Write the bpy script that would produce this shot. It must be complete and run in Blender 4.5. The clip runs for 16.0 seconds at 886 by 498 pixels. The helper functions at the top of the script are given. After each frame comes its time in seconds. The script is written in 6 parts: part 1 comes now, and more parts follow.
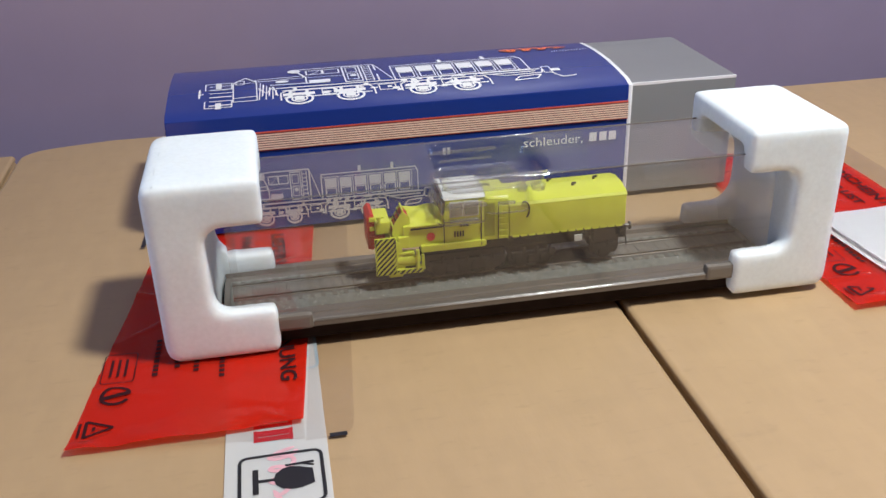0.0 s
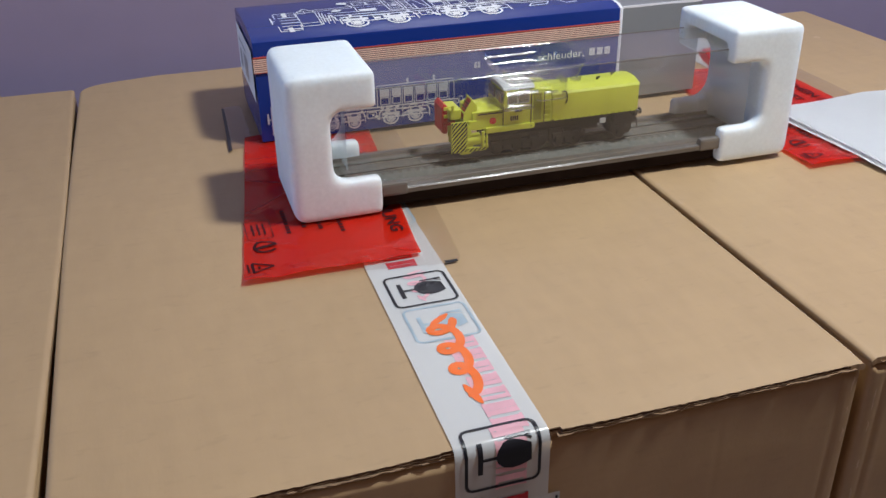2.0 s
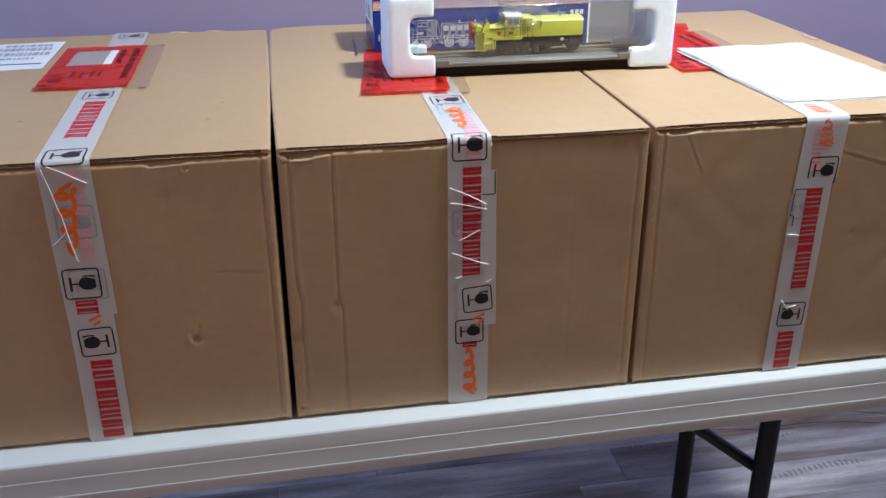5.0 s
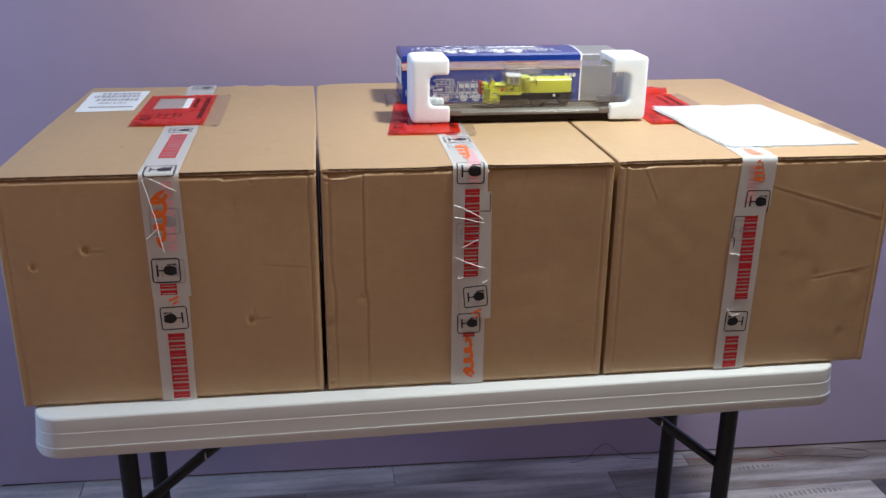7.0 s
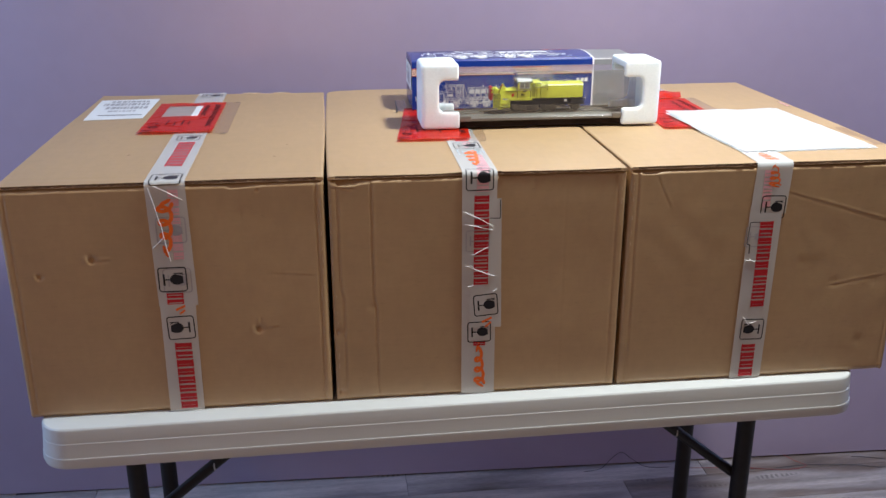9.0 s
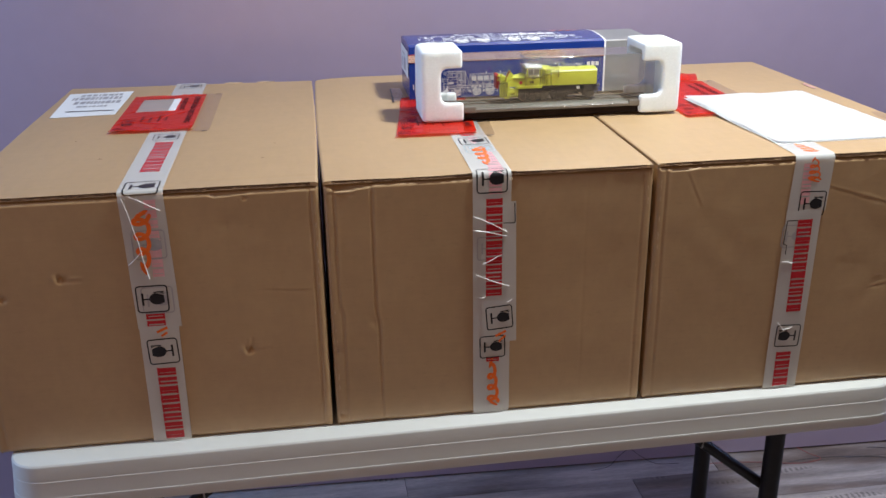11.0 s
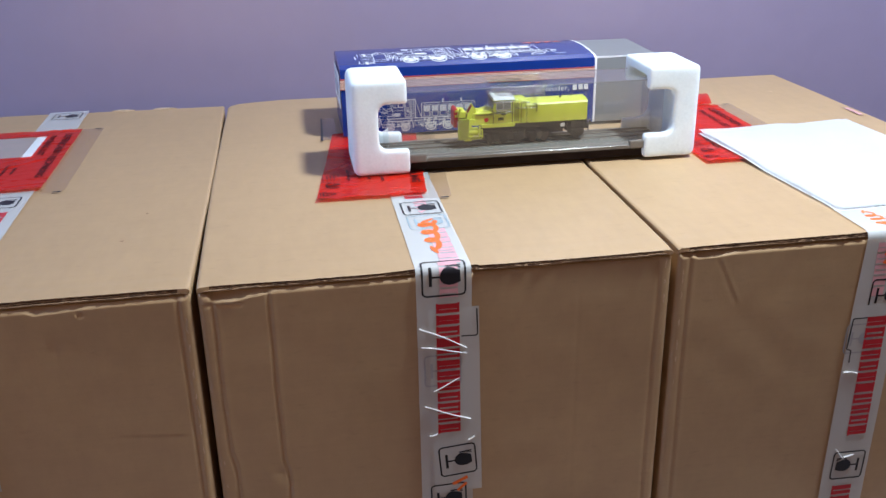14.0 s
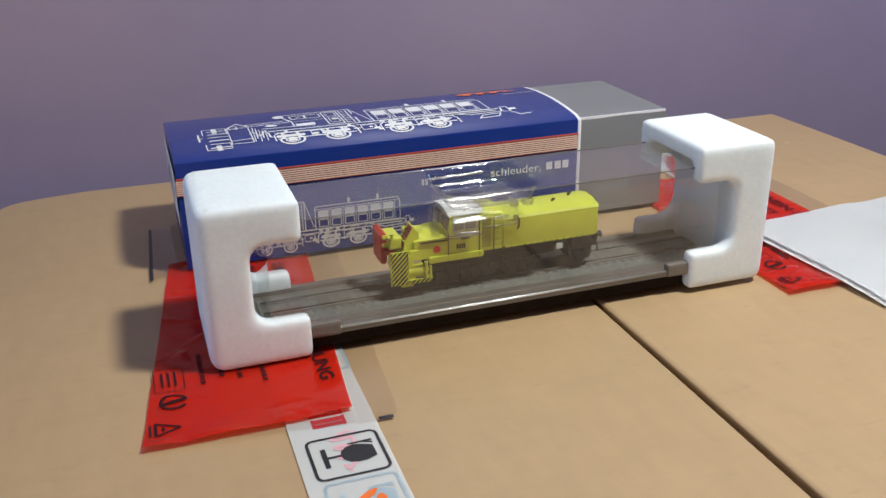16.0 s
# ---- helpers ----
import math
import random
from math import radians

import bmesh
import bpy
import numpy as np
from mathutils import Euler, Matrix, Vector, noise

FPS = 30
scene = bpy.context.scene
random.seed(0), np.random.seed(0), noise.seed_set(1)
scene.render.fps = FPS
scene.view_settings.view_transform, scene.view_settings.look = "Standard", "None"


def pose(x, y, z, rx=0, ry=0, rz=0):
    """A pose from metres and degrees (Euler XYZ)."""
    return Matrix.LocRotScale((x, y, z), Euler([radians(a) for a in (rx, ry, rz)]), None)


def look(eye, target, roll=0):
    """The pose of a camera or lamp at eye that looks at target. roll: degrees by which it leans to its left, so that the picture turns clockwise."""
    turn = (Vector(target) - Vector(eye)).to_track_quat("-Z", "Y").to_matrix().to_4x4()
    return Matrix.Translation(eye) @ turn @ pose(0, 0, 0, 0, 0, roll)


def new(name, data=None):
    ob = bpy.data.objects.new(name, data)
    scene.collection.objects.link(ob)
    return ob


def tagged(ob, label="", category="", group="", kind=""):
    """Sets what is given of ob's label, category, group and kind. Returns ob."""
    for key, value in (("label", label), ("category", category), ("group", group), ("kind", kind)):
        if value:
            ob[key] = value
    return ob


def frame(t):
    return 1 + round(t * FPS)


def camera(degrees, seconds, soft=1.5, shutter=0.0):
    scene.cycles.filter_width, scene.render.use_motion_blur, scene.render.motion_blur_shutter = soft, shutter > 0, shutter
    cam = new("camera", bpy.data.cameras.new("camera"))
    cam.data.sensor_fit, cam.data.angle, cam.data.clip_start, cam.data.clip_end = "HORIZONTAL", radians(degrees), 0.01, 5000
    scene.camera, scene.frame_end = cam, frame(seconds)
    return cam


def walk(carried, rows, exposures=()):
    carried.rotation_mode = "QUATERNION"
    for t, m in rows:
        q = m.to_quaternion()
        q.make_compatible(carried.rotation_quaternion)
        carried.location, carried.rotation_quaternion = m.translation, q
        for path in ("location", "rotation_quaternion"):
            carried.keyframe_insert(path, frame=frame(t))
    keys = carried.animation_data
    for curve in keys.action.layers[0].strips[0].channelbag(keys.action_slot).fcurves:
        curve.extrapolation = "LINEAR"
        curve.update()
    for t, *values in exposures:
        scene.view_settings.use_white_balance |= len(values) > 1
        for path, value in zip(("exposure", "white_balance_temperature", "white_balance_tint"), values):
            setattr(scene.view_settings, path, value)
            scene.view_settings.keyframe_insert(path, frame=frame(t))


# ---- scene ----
cam = camera(50.8, 16.0)
METRES, EYE, TILT, LEAN, TURN = 2.4, 1.4, 0.0, 0.0, -10.2
ROWS = [
    (0.0, 0.0, 0.0, 0.0, -0.72, -26.79, 1.42),
    (0.5, -0.0094, -0.0101, 0.0026, -0.26, -26.86, 1.53),
    (1.0, -0.0203, -0.0193, -0.0012, -1.19, -27.45, 1.43),
    (1.5, -0.0339, -0.0383, -0.0026, -4.85, -28.98, 0.96),
    (2.0, -0.0531, -0.0666, 0.0023, -7.35, -28.25, 0.83),
    (2.5, -0.0585, -0.0978, -0.0013, -9.2, -27.55, 0.72),
    (3.0, -0.0408, -0.1501, -0.0024, -7.27, -27.78, 0.31),
    (3.5, -0.0293, -0.2051, 0.0034, -1.39, -27.34, 0.14),
    (4.0, -0.0391, -0.245, 0.0049, -0.62, -26.92, 0.48),
    (6.5, -0.0178, -0.456, 0.0204, 1.74, -20.49, -0.77),
    (7.0, -0.0172, -0.4633, 0.0215, 2.52, -20.17, -0.52),
    (7.5, -0.0176, -0.4638, 0.0207, 2.97, -19.91, -0.35),
    (8.0, -0.0176, -0.461, 0.0205, 3.27, -19.81, -0.22),
    (8.5, -0.0148, -0.4581, 0.0211, 3.43, -19.78, -0.06),
    (9.0, -0.0128, -0.4551, 0.0198, 3.43, -19.81, 0.05),
    (11.5, -0.0406, -0.3773, 0.0192, 1.42, -21.68, 1.04),
    (12.0, -0.07, -0.3612, 0.0189, 0.33, -21.77, 1.04),
    (12.5, -0.0887, -0.348, 0.0162, -0.94, -21.82, 0.64),
    (13.0, -0.0766, -0.3207, 0.0139, -1.08, -21.96, 0.43),
    (13.5, -0.0438, -0.2738, 0.0162, -0.41, -22.25, 0.46),
    (14.0, -0.0178, -0.236, 0.0158, 0.59, -22.69, 0.89),
    (14.5, -0.0296, -0.187, 0.0108, 0.54, -23.08, 1.3),
    (15.0, -0.0575, -0.1261, 0.0105, -2.53, -23.32, 1.12),
    (15.5, -0.0613, -0.0863, 0.007, -8.51, -23.09, 0.89),
    (16.0, -0.0374, -0.0334, 0.0021, -8.85, -23.02, 0.93),
]
EXPOSURES = [(0.0, -0.24, 6600, 9), (1.0, -0.35, 6300, 9), (2.5, -0.38, 6200, 8), (3.0, -0.10, 6000, 7), (3.5, 0.20, 5600, 6), (4.0, 0.34, 5520, 6),
             (6.5, 0.40, 6430, 5.5), (9.0, 0.41, 6430, 5.5), (11.5, 0.31, 6530, 5.5), (12.5, 0.31, 6430, 5.5), (13.5, 0.34, 5950, 5.5), (14.0, 0.31, 5750, 5),
             (14.5, 0.13, 5800, 5), (15.0, -0.21, 5950, 6), (16.0, -0.34, 6600, 6)]
walk(cam, [(t, pose(0, 0, EYE, TILT, LEAN, TURN) @ pose(METRES * x, METRES * y, METRES * z, 90 + pitch, roll, yaw)) for t, x, y, z, yaw, pitch, roll in ROWS], EXPOSURES)

# ---- world and light ----
world = bpy.data.worlds.new("world")
scene.world = world
world.use_nodes = True
wnt = world.node_tree
sky = wnt.nodes.new("ShaderNodeTexSky")
sky.sky_type = "NISHITA"
sky.sun_disc = False
sky.sun_elevation = radians(8)
sky.sun_rotation = radians(200)
wnt.links.new(sky.outputs["Color"], wnt.nodes["Background"].inputs["Color"])
wnt.nodes["Background"].inputs["Strength"].default_value = 0.1


def area_lamp(name, m, sx, sy, power, colour, shape="RECTANGLE"):
    data = bpy.data.lights.new(name, "AREA")
    data.shape, data.size, data.size_y = shape, sx, sy
    data.energy, data.color = power, colour
    ob = new(name, data)
    ob.matrix_world = m
    return ob


# ceiling lamp right of the table, blue from the left taken as a window
area_lamp("ceiling_lamp_light", look((0.54, 0.135, 2.36), (0.45, 0.3, 0.0)), 0.16, 0.16, 28.5, (0.955, 0.98, 0.985), "DISK")
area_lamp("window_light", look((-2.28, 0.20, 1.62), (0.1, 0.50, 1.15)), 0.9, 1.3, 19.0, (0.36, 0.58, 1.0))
# unseen blue fill, added to tint the right of the far wall
area_lamp("east_blue_fill", look((2.38, 0.64, 1.40), (0.6, 0.85, 0.9)), 0.5, 1.1, 10.0, (0.30, 0.45, 1.0))
# warm fill with no known source, added to brighten the carton fronts
area_lamp("rear_fill_light", look((-0.75, -1.95, 1.62), (-0.1, 0.2, 0.95)), 0.5, 0.5, 5.7, (1.0, 0.55, 0.26))


# ---- materials ----
def material(name, colour, rough=0.6, metal=0.0, vary=0.0, scale=20.0, bump=0.0, bump_scale=200.0, spec=0.5,
             stretch=(1, 1, 1), fine=0.0, obj_random=0.0, coat=0.0):
    m = bpy.data.materials.new(name)
    m.use_nodes = True
    nt = m.node_tree
    n, l = nt.nodes, nt.links
    b = n["Principled BSDF"]
    b.inputs["Base Color"].default_value = (*colour, 1)
    b.inputs["Roughness"].default_value = rough
    b.inputs["Metallic"].default_value = metal
    b.inputs["Specular IOR Level"].default_value = spec
    b.inputs["Coat Weight"].default_value = coat
    co = n.new("ShaderNodeTexCoord")
    mp = n.new("ShaderNodeMapping")
    mp.inputs["Scale"].default_value = stretch
    l.new(co.outputs["Object"], mp.inputs["Vector"])
    last = None
    if vary or fine:
        rgb = n.new("ShaderNodeRGB")
        rgb.outputs[0].default_value = (*colour, 1)
        last = rgb.outputs[0]
        for amount, sc, detail in ((vary, scale, 4.0), (fine, scale * 14, 3.0)):
            if not amount:
                continue
            t = n.new("ShaderNodeTexNoise")
            t.inputs["Scale"].default_value = sc
            t.inputs["Detail"].default_value = detail
            l.new(mp.outputs[0], t.inputs["Vector"])
            mr = n.new("ShaderNodeMapRange")
            mr.inputs["From Min"].default_value, mr.inputs["From Max"].default_value = 0.3, 0.7
            mr.inputs["To Min"].default_value, mr.inputs["To Max"].default_value = 1 - amount, 1 + amount
            l.new(t.outputs["Fac"], mr.inputs["Value"])
            mx = n.new("ShaderNodeVectorMath")
            mx.operation = "SCALE"
            l.new(last, mx.inputs[0])
            l.new(mr.outputs[0], mx.inputs["Scale"])
            last = mx.outputs[0]
    if obj_random:
        info = n.new("ShaderNodeObjectInfo")
        mr = n.new("ShaderNodeMapRange")
        mr.inputs["To Min"].default_value, mr.inputs["To Max"].default_value = 1 - obj_random, 1 + obj_random
        l.new(info.outputs["Random"], mr.inputs["Value"])
        mx = n.new("ShaderNodeVectorMath")
        mx.operation = "SCALE"
        if last is None:
            mx.inputs[0].default_value = colour
        else:
            l.new(last, mx.inputs[0])
        l.new(mr.outputs[0], mx.inputs["Scale"])
        last = mx.outputs[0]
    if last is not None:
        l.new(last, b.inputs["Base Color"])
    if bump:
        t = n.new("ShaderNodeTexNoise")
        t.inputs["Scale"].default_value = bump_scale
        t.inputs["Detail"].default_value = 4
        l.new(mp.outputs[0], t.inputs["Vector"])
        bp = n.new("ShaderNodeBump")
        bp.inputs["Strength"].default_value = bump
        bp.inputs["Distance"].default_value = 0.001
        l.new(t.outputs["Fac"], bp.inputs["Height"])
        l.new(bp.outputs[0], b.inputs["Normal"])
    return m


def film(name, tint, gloss_rough=0.08, ior=1.45, cover=0.0, cover_colour=(0.8, 0.8, 0.8), ripple=0.25, grazing=0.75):
    """Thin clear or tinted plastic: light passes tinted, gloss by Fresnel, cover is the share of opaque body."""
    m = bpy.data.materials.new(name)
    m.use_nodes = True
    nt = m.node_tree
    n, l = nt.nodes, nt.links
    n.remove(n["Principled BSDF"])
    tr = n.new("ShaderNodeBsdfTransparent")
    tr.inputs["Color"].default_value = (*tint, 1)
    df = n.new("ShaderNodeBsdfDiffuse")
    df.inputs["Color"].default_value = (*cover_colour, 1)
    gl = n.new("ShaderNodeBsdfGlossy")
    gl.inputs["Roughness"].default_value = gloss_rough
    lw = n.new("ShaderNodeLayerWeight")
    lw.inputs["Blend"].default_value = 0.5
    pw = n.new("ShaderNodeMath")
    pw.operation = "POWER"
    pw.inputs[1].default_value = 4.0
    l.new(lw.outputs["Facing"], pw.inputs[0])
    fr = n.new("ShaderNodeMath")
    fr.operation = "MULTIPLY_ADD"
    fr.inputs[1].default_value = grazing
    fr.inputs[2].default_value = ((ior - 1) / (ior + 1)) ** 2
    l.new(pw.outputs[0], fr.inputs[0])
    m1, m2 = n.new("ShaderNodeMixShader"), n.new("ShaderNodeMixShader")
    m1.inputs[0].default_value = cover
    l.new(tr.outputs[0], m1.inputs[1])
    l.new(df.outputs[0], m1.inputs[2])
    l.new(fr.outputs[0], m2.inputs[0])
    l.new(m1.outputs[0], m2.inputs[1])
    l.new(gl.outputs[0], m2.inputs[2])
    tx = n.new("ShaderNodeTexNoise")
    tx.inputs["Scale"].default_value = 45
    tx.inputs["Detail"].default_value = 2
    co = n.new("ShaderNodeTexCoord")
    l.new(co.outputs["Object"], tx.inputs["Vector"])
    bp = n.new("ShaderNodeBump")
    bp.inputs["Strength"].default_value = ripple
    bp.inputs["Distance"].default_value = 0.002
    l.new(tx.outputs["Fac"], bp.inputs["Height"])
    l.new(bp.outputs[0], gl.inputs["Normal"])
    l.new(m2.outputs[0], n["Material Output"].inputs["Surface"])
    return m


def foam_material():
    m = material("expanded_foam", (0.745, 0.795, 0.82), 0.7, vary=0.035, scale=26, fine=0.03, spec=0.35)
    m.node_tree.nodes["Principled BSDF"].inputs["Subsurface Weight"].default_value = 0.7
    m.node_tree.nodes["Principled BSDF"].inputs["Subsurface Radius"].default_value = (1.0, 0.95, 0.9)
    m.node_tree.nodes["Principled BSDF"].inputs["Subsurface Scale"].default_value = 0.012
    n, l = m.node_tree.nodes, m.node_tree.links
    co = n.new("ShaderNodeTexCoord")
    v = n.new("ShaderNodeTexVoronoi")
    v.inputs["Scale"].default_value = 260
    l.new(co.outputs["Object"], v.inputs["Vector"])
    bp = n.new("ShaderNodeBump")
    bp.inputs["Strength"].default_value = 0.12
    bp.inputs["Distance"].default_value = 0.0005
    bp.invert = True
    l.new(v.outputs["Distance"], bp.inputs["Height"])
    t = n.new("ShaderNodeTexNoise")
    t.inputs["Scale"].default_value = 60
    l.new(co.outputs["Object"], t.inputs["Vector"])
    b2 = n.new("ShaderNodeBump")
    b2.inputs["Strength"].default_value = 0.22
    b2.inputs["Distance"].default_value = 0.002
    l.new(t.outputs["Fac"], b2.inputs["Height"])
    l.new(bp.outputs[0], b2.inputs["Normal"])
    l.new(b2.outputs[0], n["Principled BSDF"].inputs["Normal"])
    return m


def kraft_material():
    """Brown liner paper: faint flute lines along x, small scuffs, a dull sheen."""
    m = material("kraft_cardboard", (0.440, 0.292, 0.153), 0.46, vary=0.045, scale=4, fine=0.03, stretch=(1.6, 0.5, 1.0), bump=0.07, bump_scale=300, spec=0.85)
    n, l = m.node_tree.nodes, m.node_tree.links
    b = n["Principled BSDF"]
    co = n.new("ShaderNodeTexCoord")
    last = b.inputs["Base Color"].links[0].from_socket
    for stretch, sc, detail, amount, lo, hi in (((24.0, 80.0, 240.0), 1.0, 4.0, 0.014, 0.35, 0.65), ((70.0, 190.0, 260.0), 1.0, 2.0, -0.09, 0.62, 0.80)):
        mp = n.new("ShaderNodeMapping")
        mp.inputs["Scale"].default_value = stretch
        l.new(co.outputs["Object"], mp.inputs["Vector"])
        t = n.new("ShaderNodeTexNoise")
        t.inputs["Scale"].default_value = sc
        t.inputs["Detail"].default_value = detail
        l.new(mp.outputs[0], t.inputs["Vector"])
        mr = n.new("ShaderNodeMapRange")
        mr.inputs["From Min"].default_value, mr.inputs["From Max"].default_value = lo, hi
        mr.inputs["To Min"].default_value, mr.inputs["To Max"].default_value = (1 - amount, 1 + amount) if amount > 0 else (1.0, 1 + amount)
        l.new(t.outputs["Fac"], mr.inputs["Value"])
        mx = n.new("ShaderNodeVectorMath")
        mx.operation = "SCALE"
        l.new(last, mx.inputs[0])
        l.new(mr.outputs[0], mx.inputs["Scale"])
        last = mx.outputs[0]
        if amount > 0:
            bp = n.new("ShaderNodeBump")
            bp.inputs["Strength"].default_value = 0.06
            bp.inputs["Distance"].default_value = 0.001
            l.new(t.outputs["Fac"], bp.inputs["Height"])
            l.new(b.inputs["Normal"].links[0].from_socket, bp.inputs["Normal"])
            l.new(bp.outputs[0], b.inputs["Normal"])
    l.new(last, b.inputs["Base Color"])
    return m


def grain_material():
    """Ballast grains: each its own shade of grey, a few nearly white."""
    m = material("grey_ballast_grain", (0.19, 0.195, 0.17), 0.45)
    n, l = m.node_tree.nodes, m.node_tree.links
    g = n.new("ShaderNodeNewGeometry")
    ramp = n.new("ShaderNodeValToRGB")
    for k, (pos, c) in enumerate(((0.0, (0.10, 0.10, 0.085)), (0.55, (0.20, 0.205, 0.18)), (0.90, (0.27, 0.28, 0.25)), (0.96, (0.62, 0.64, 0.62)))):
        e = ramp.color_ramp.elements[k] if k < 2 else ramp.color_ramp.elements.new(pos)
        e.position, e.color = pos, (*c, 1)
    l.new(g.outputs["Random Per Island"], ramp.inputs["Fac"])
    l.new(ramp.outputs["Color"], n["Principled BSDF"].inputs["Base Color"])
    return m


def wood_plank_material():
    m = material("vinyl_plank", (1.0, 1.0, 1.0), 0.42, vary=0.30, scale=9, stretch=(0.35, 4, 1), fine=0.2, bump=0.15, bump_scale=90)
    n, l = m.node_tree.nodes, m.node_tree.links
    b = n["Principled BSDF"]
    grain = b.inputs["Base Color"].links[0].from_socket
    info = n.new("ShaderNodeObjectInfo")
    co = n.new("ShaderNodeTexCoord")
    # every board takes its own stretch of the print
    off = n.new("ShaderNodeVectorMath")
    off.operation = "MULTIPLY_ADD"
    off.inputs[1].default_value = (1, 1, 1)
    l.new(co.outputs["Object"], off.inputs[0])
    sc = n.new("ShaderNodeMath")
    sc.operation = "MULTIPLY"
    sc.inputs[1].default_value = 37.0
    l.new(info.outputs["Random"], sc.inputs[0])
    l.new(sc.outputs[0], off.inputs[2])
    mp = n.new("ShaderNodeMapping")
    mp.inputs["Scale"].default_value = (2.2, 11, 1)
    l.new(off.outputs[0], mp.inputs["Vector"])
    blot = n.new("ShaderNodeTexNoise")
    blot.inputs["Scale"].default_value = 1.0
    blot.inputs["Detail"].default_value = 3.0
    l.new(mp.outputs[0], blot.inputs["Vector"])
    add = n.new("ShaderNodeMath")
    add.operation = "MULTIPLY_ADD"
    add.inputs[1].default_value = 0.55
    add.inputs[2].default_value = -0.28
    l.new(info.outputs["Random"], add.inputs[0])
    tot = n.new("ShaderNodeMath")
    l.new(add.outputs[0], tot.inputs[0])
    l.new(blot.outputs["Fac"], tot.inputs[1])
    ramp = n.new("ShaderNodeValToRGB")
    tones = ((0.18, (0.070, 0.058, 0.060)), (0.34, (0.165, 0.125, 0.110)), (0.46, (0.26, 0.23, 0.23)), (0.60, (0.42, 0.37, 0.36)), (0.80, (0.56, 0.50, 0.47)))
    for k, (pos, c) in enumerate(tones):
        e = ramp.color_ramp.elements[k] if k < 2 else ramp.color_ramp.elements.new(pos)
        e.position, e.color = pos, (*c, 1)
    l.new(tot.outputs[0], ramp.inputs["Fac"])
    mx = n.new("ShaderNodeVectorMath")
    mx.operation = "MULTIPLY"
    l.new(grain, mx.inputs[0])
    l.new(ramp.outputs["Color"], mx.inputs[1])
    # rows of short saw strokes across the board, in patches
    wave = n.new("ShaderNodeTexWave")
    wave.bands_direction = "X"
    wave.inputs["Scale"].default_value = 22.0
    wave.inputs["Distortion"].default_value = 3.0
    wave.inputs["Detail Scale"].default_value = 4.0
    l.new(off.outputs[0], wave.inputs["Vector"])
    mp2 = n.new("ShaderNodeMapping")
    mp2.inputs["Scale"].default_value = (3.0, 16.0, 1.0)
    mp2.inputs["Location"].default_value = (5.0, 2.0, 0.0)
    l.new(off.outputs[0], mp2.inputs["Vector"])
    patch = n.new("ShaderNodeTexNoise")
    patch.inputs["Scale"].default_value = 1.0
    patch.inputs["Detail"].default_value = 1.0
    l.new(mp2.outputs[0], patch.inputs["Vector"])
    lim = n.new("ShaderNodeMapRange")
    lim.inputs["From Min"].default_value, lim.inputs["From Max"].default_value = 0.71, 0.74
    l.new(patch.outputs["Fac"], lim.inputs["Value"])
    cut = n.new("ShaderNodeMath")
    cut.operation = "MULTIPLY"
    l.new(lim.outputs[0], cut.inputs[0])
    l.new(wave.outputs["Fac"], cut.inputs[1])
    dark = n.new("ShaderNodeMapRange")
    dark.inputs["To Min"].default_value, dark.inputs["To Max"].default_value = 1.0, 0.45
    l.new(cut.outputs[0], dark.inputs["Value"])
    saw = n.new("ShaderNodeVectorMath")
    saw.operation = "SCALE"
    l.new(mx.outputs[0], saw.inputs[0])
    l.new(dark.outputs[0], saw.inputs["Scale"])
    l.new(saw.outputs[0], b.inputs["Base Color"])
    return m


M_WALL = material("lilac_wall_paint", (0.335, 0.27, 0.39), 0.40, spec=1.0, vary=0.05, scale=1.5, fine=0.02, bump=0.12, bump_scale=160)
M_WALL.node_tree.nodes["Principled BSDF"].inputs["Coat Weight"].default_value = 1.0
M_WALL.node_tree.nodes["Principled BSDF"].inputs["Coat IOR"].default_value = 1.7
M_WALL.node_tree.nodes["Principled BSDF"].inputs["Coat Roughness"].default_value = 0.38
# for walls out of view: tan picked so their bounce warms the fronts
M_BOUNCE_TAN = material("tan_bounce_paint", (0.30, 0.20, 0.145), 0.6, vary=0.05, scale=1.5, fine=0.02)
M_CEIL = material("grey_white_ceiling_paint", (0.50, 0.49, 0.48), 0.8, vary=0.03, scale=2)
M_PLANK = wood_plank_material()
M_SUB = material("dark_subfloor", (0.05, 0.045, 0.045), 0.8, vary=0.2, scale=3)
M_KRAFT = kraft_material()
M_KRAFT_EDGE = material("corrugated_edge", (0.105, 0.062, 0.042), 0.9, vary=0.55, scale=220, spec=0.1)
M_SCUFF = material("scuffed_kraft", (0.56, 0.42, 0.29), 0.8, vary=0.2, scale=200, spec=0.2)
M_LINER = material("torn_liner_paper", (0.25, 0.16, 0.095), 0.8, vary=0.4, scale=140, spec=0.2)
M_TAPE = film("packing_tape_film", (0.82, 0.80, 0.78), 0.20, 1.55, cover=0.59, cover_colour=(0.82, 0.835, 0.83))
M_TABLE = material("white_hdpe", (0.56, 0.575, 0.565), 0.45, vary=0.03, scale=8, bump=0.10, bump_scale=420)
M_STEEL = material("dark_painted_steel", (0.010, 0.009, 0.010), 0.5, vary=0.25, scale=60, bump=0.1, bump_scale=500, spec=0.35)
M_BOLT = material("zinc_bolt", (0.5, 0.48, 0.45), 0.35, metal=1.0, vary=0.1, scale=80)
M_FOAM = foam_material()
M_BLUE = material("glossy_blue_print", (0.008, 0.030, 0.20), 0.25, vary=0.05, scale=14, bump=0.03, bump_scale=60, coat=0.15, spec=0.4)
M_GREY = material("metallic_grey_print", (0.24, 0.245, 0.25), 0.38, metal=0.25, vary=0.04, scale=14, bump=0.03, bump_scale=60)
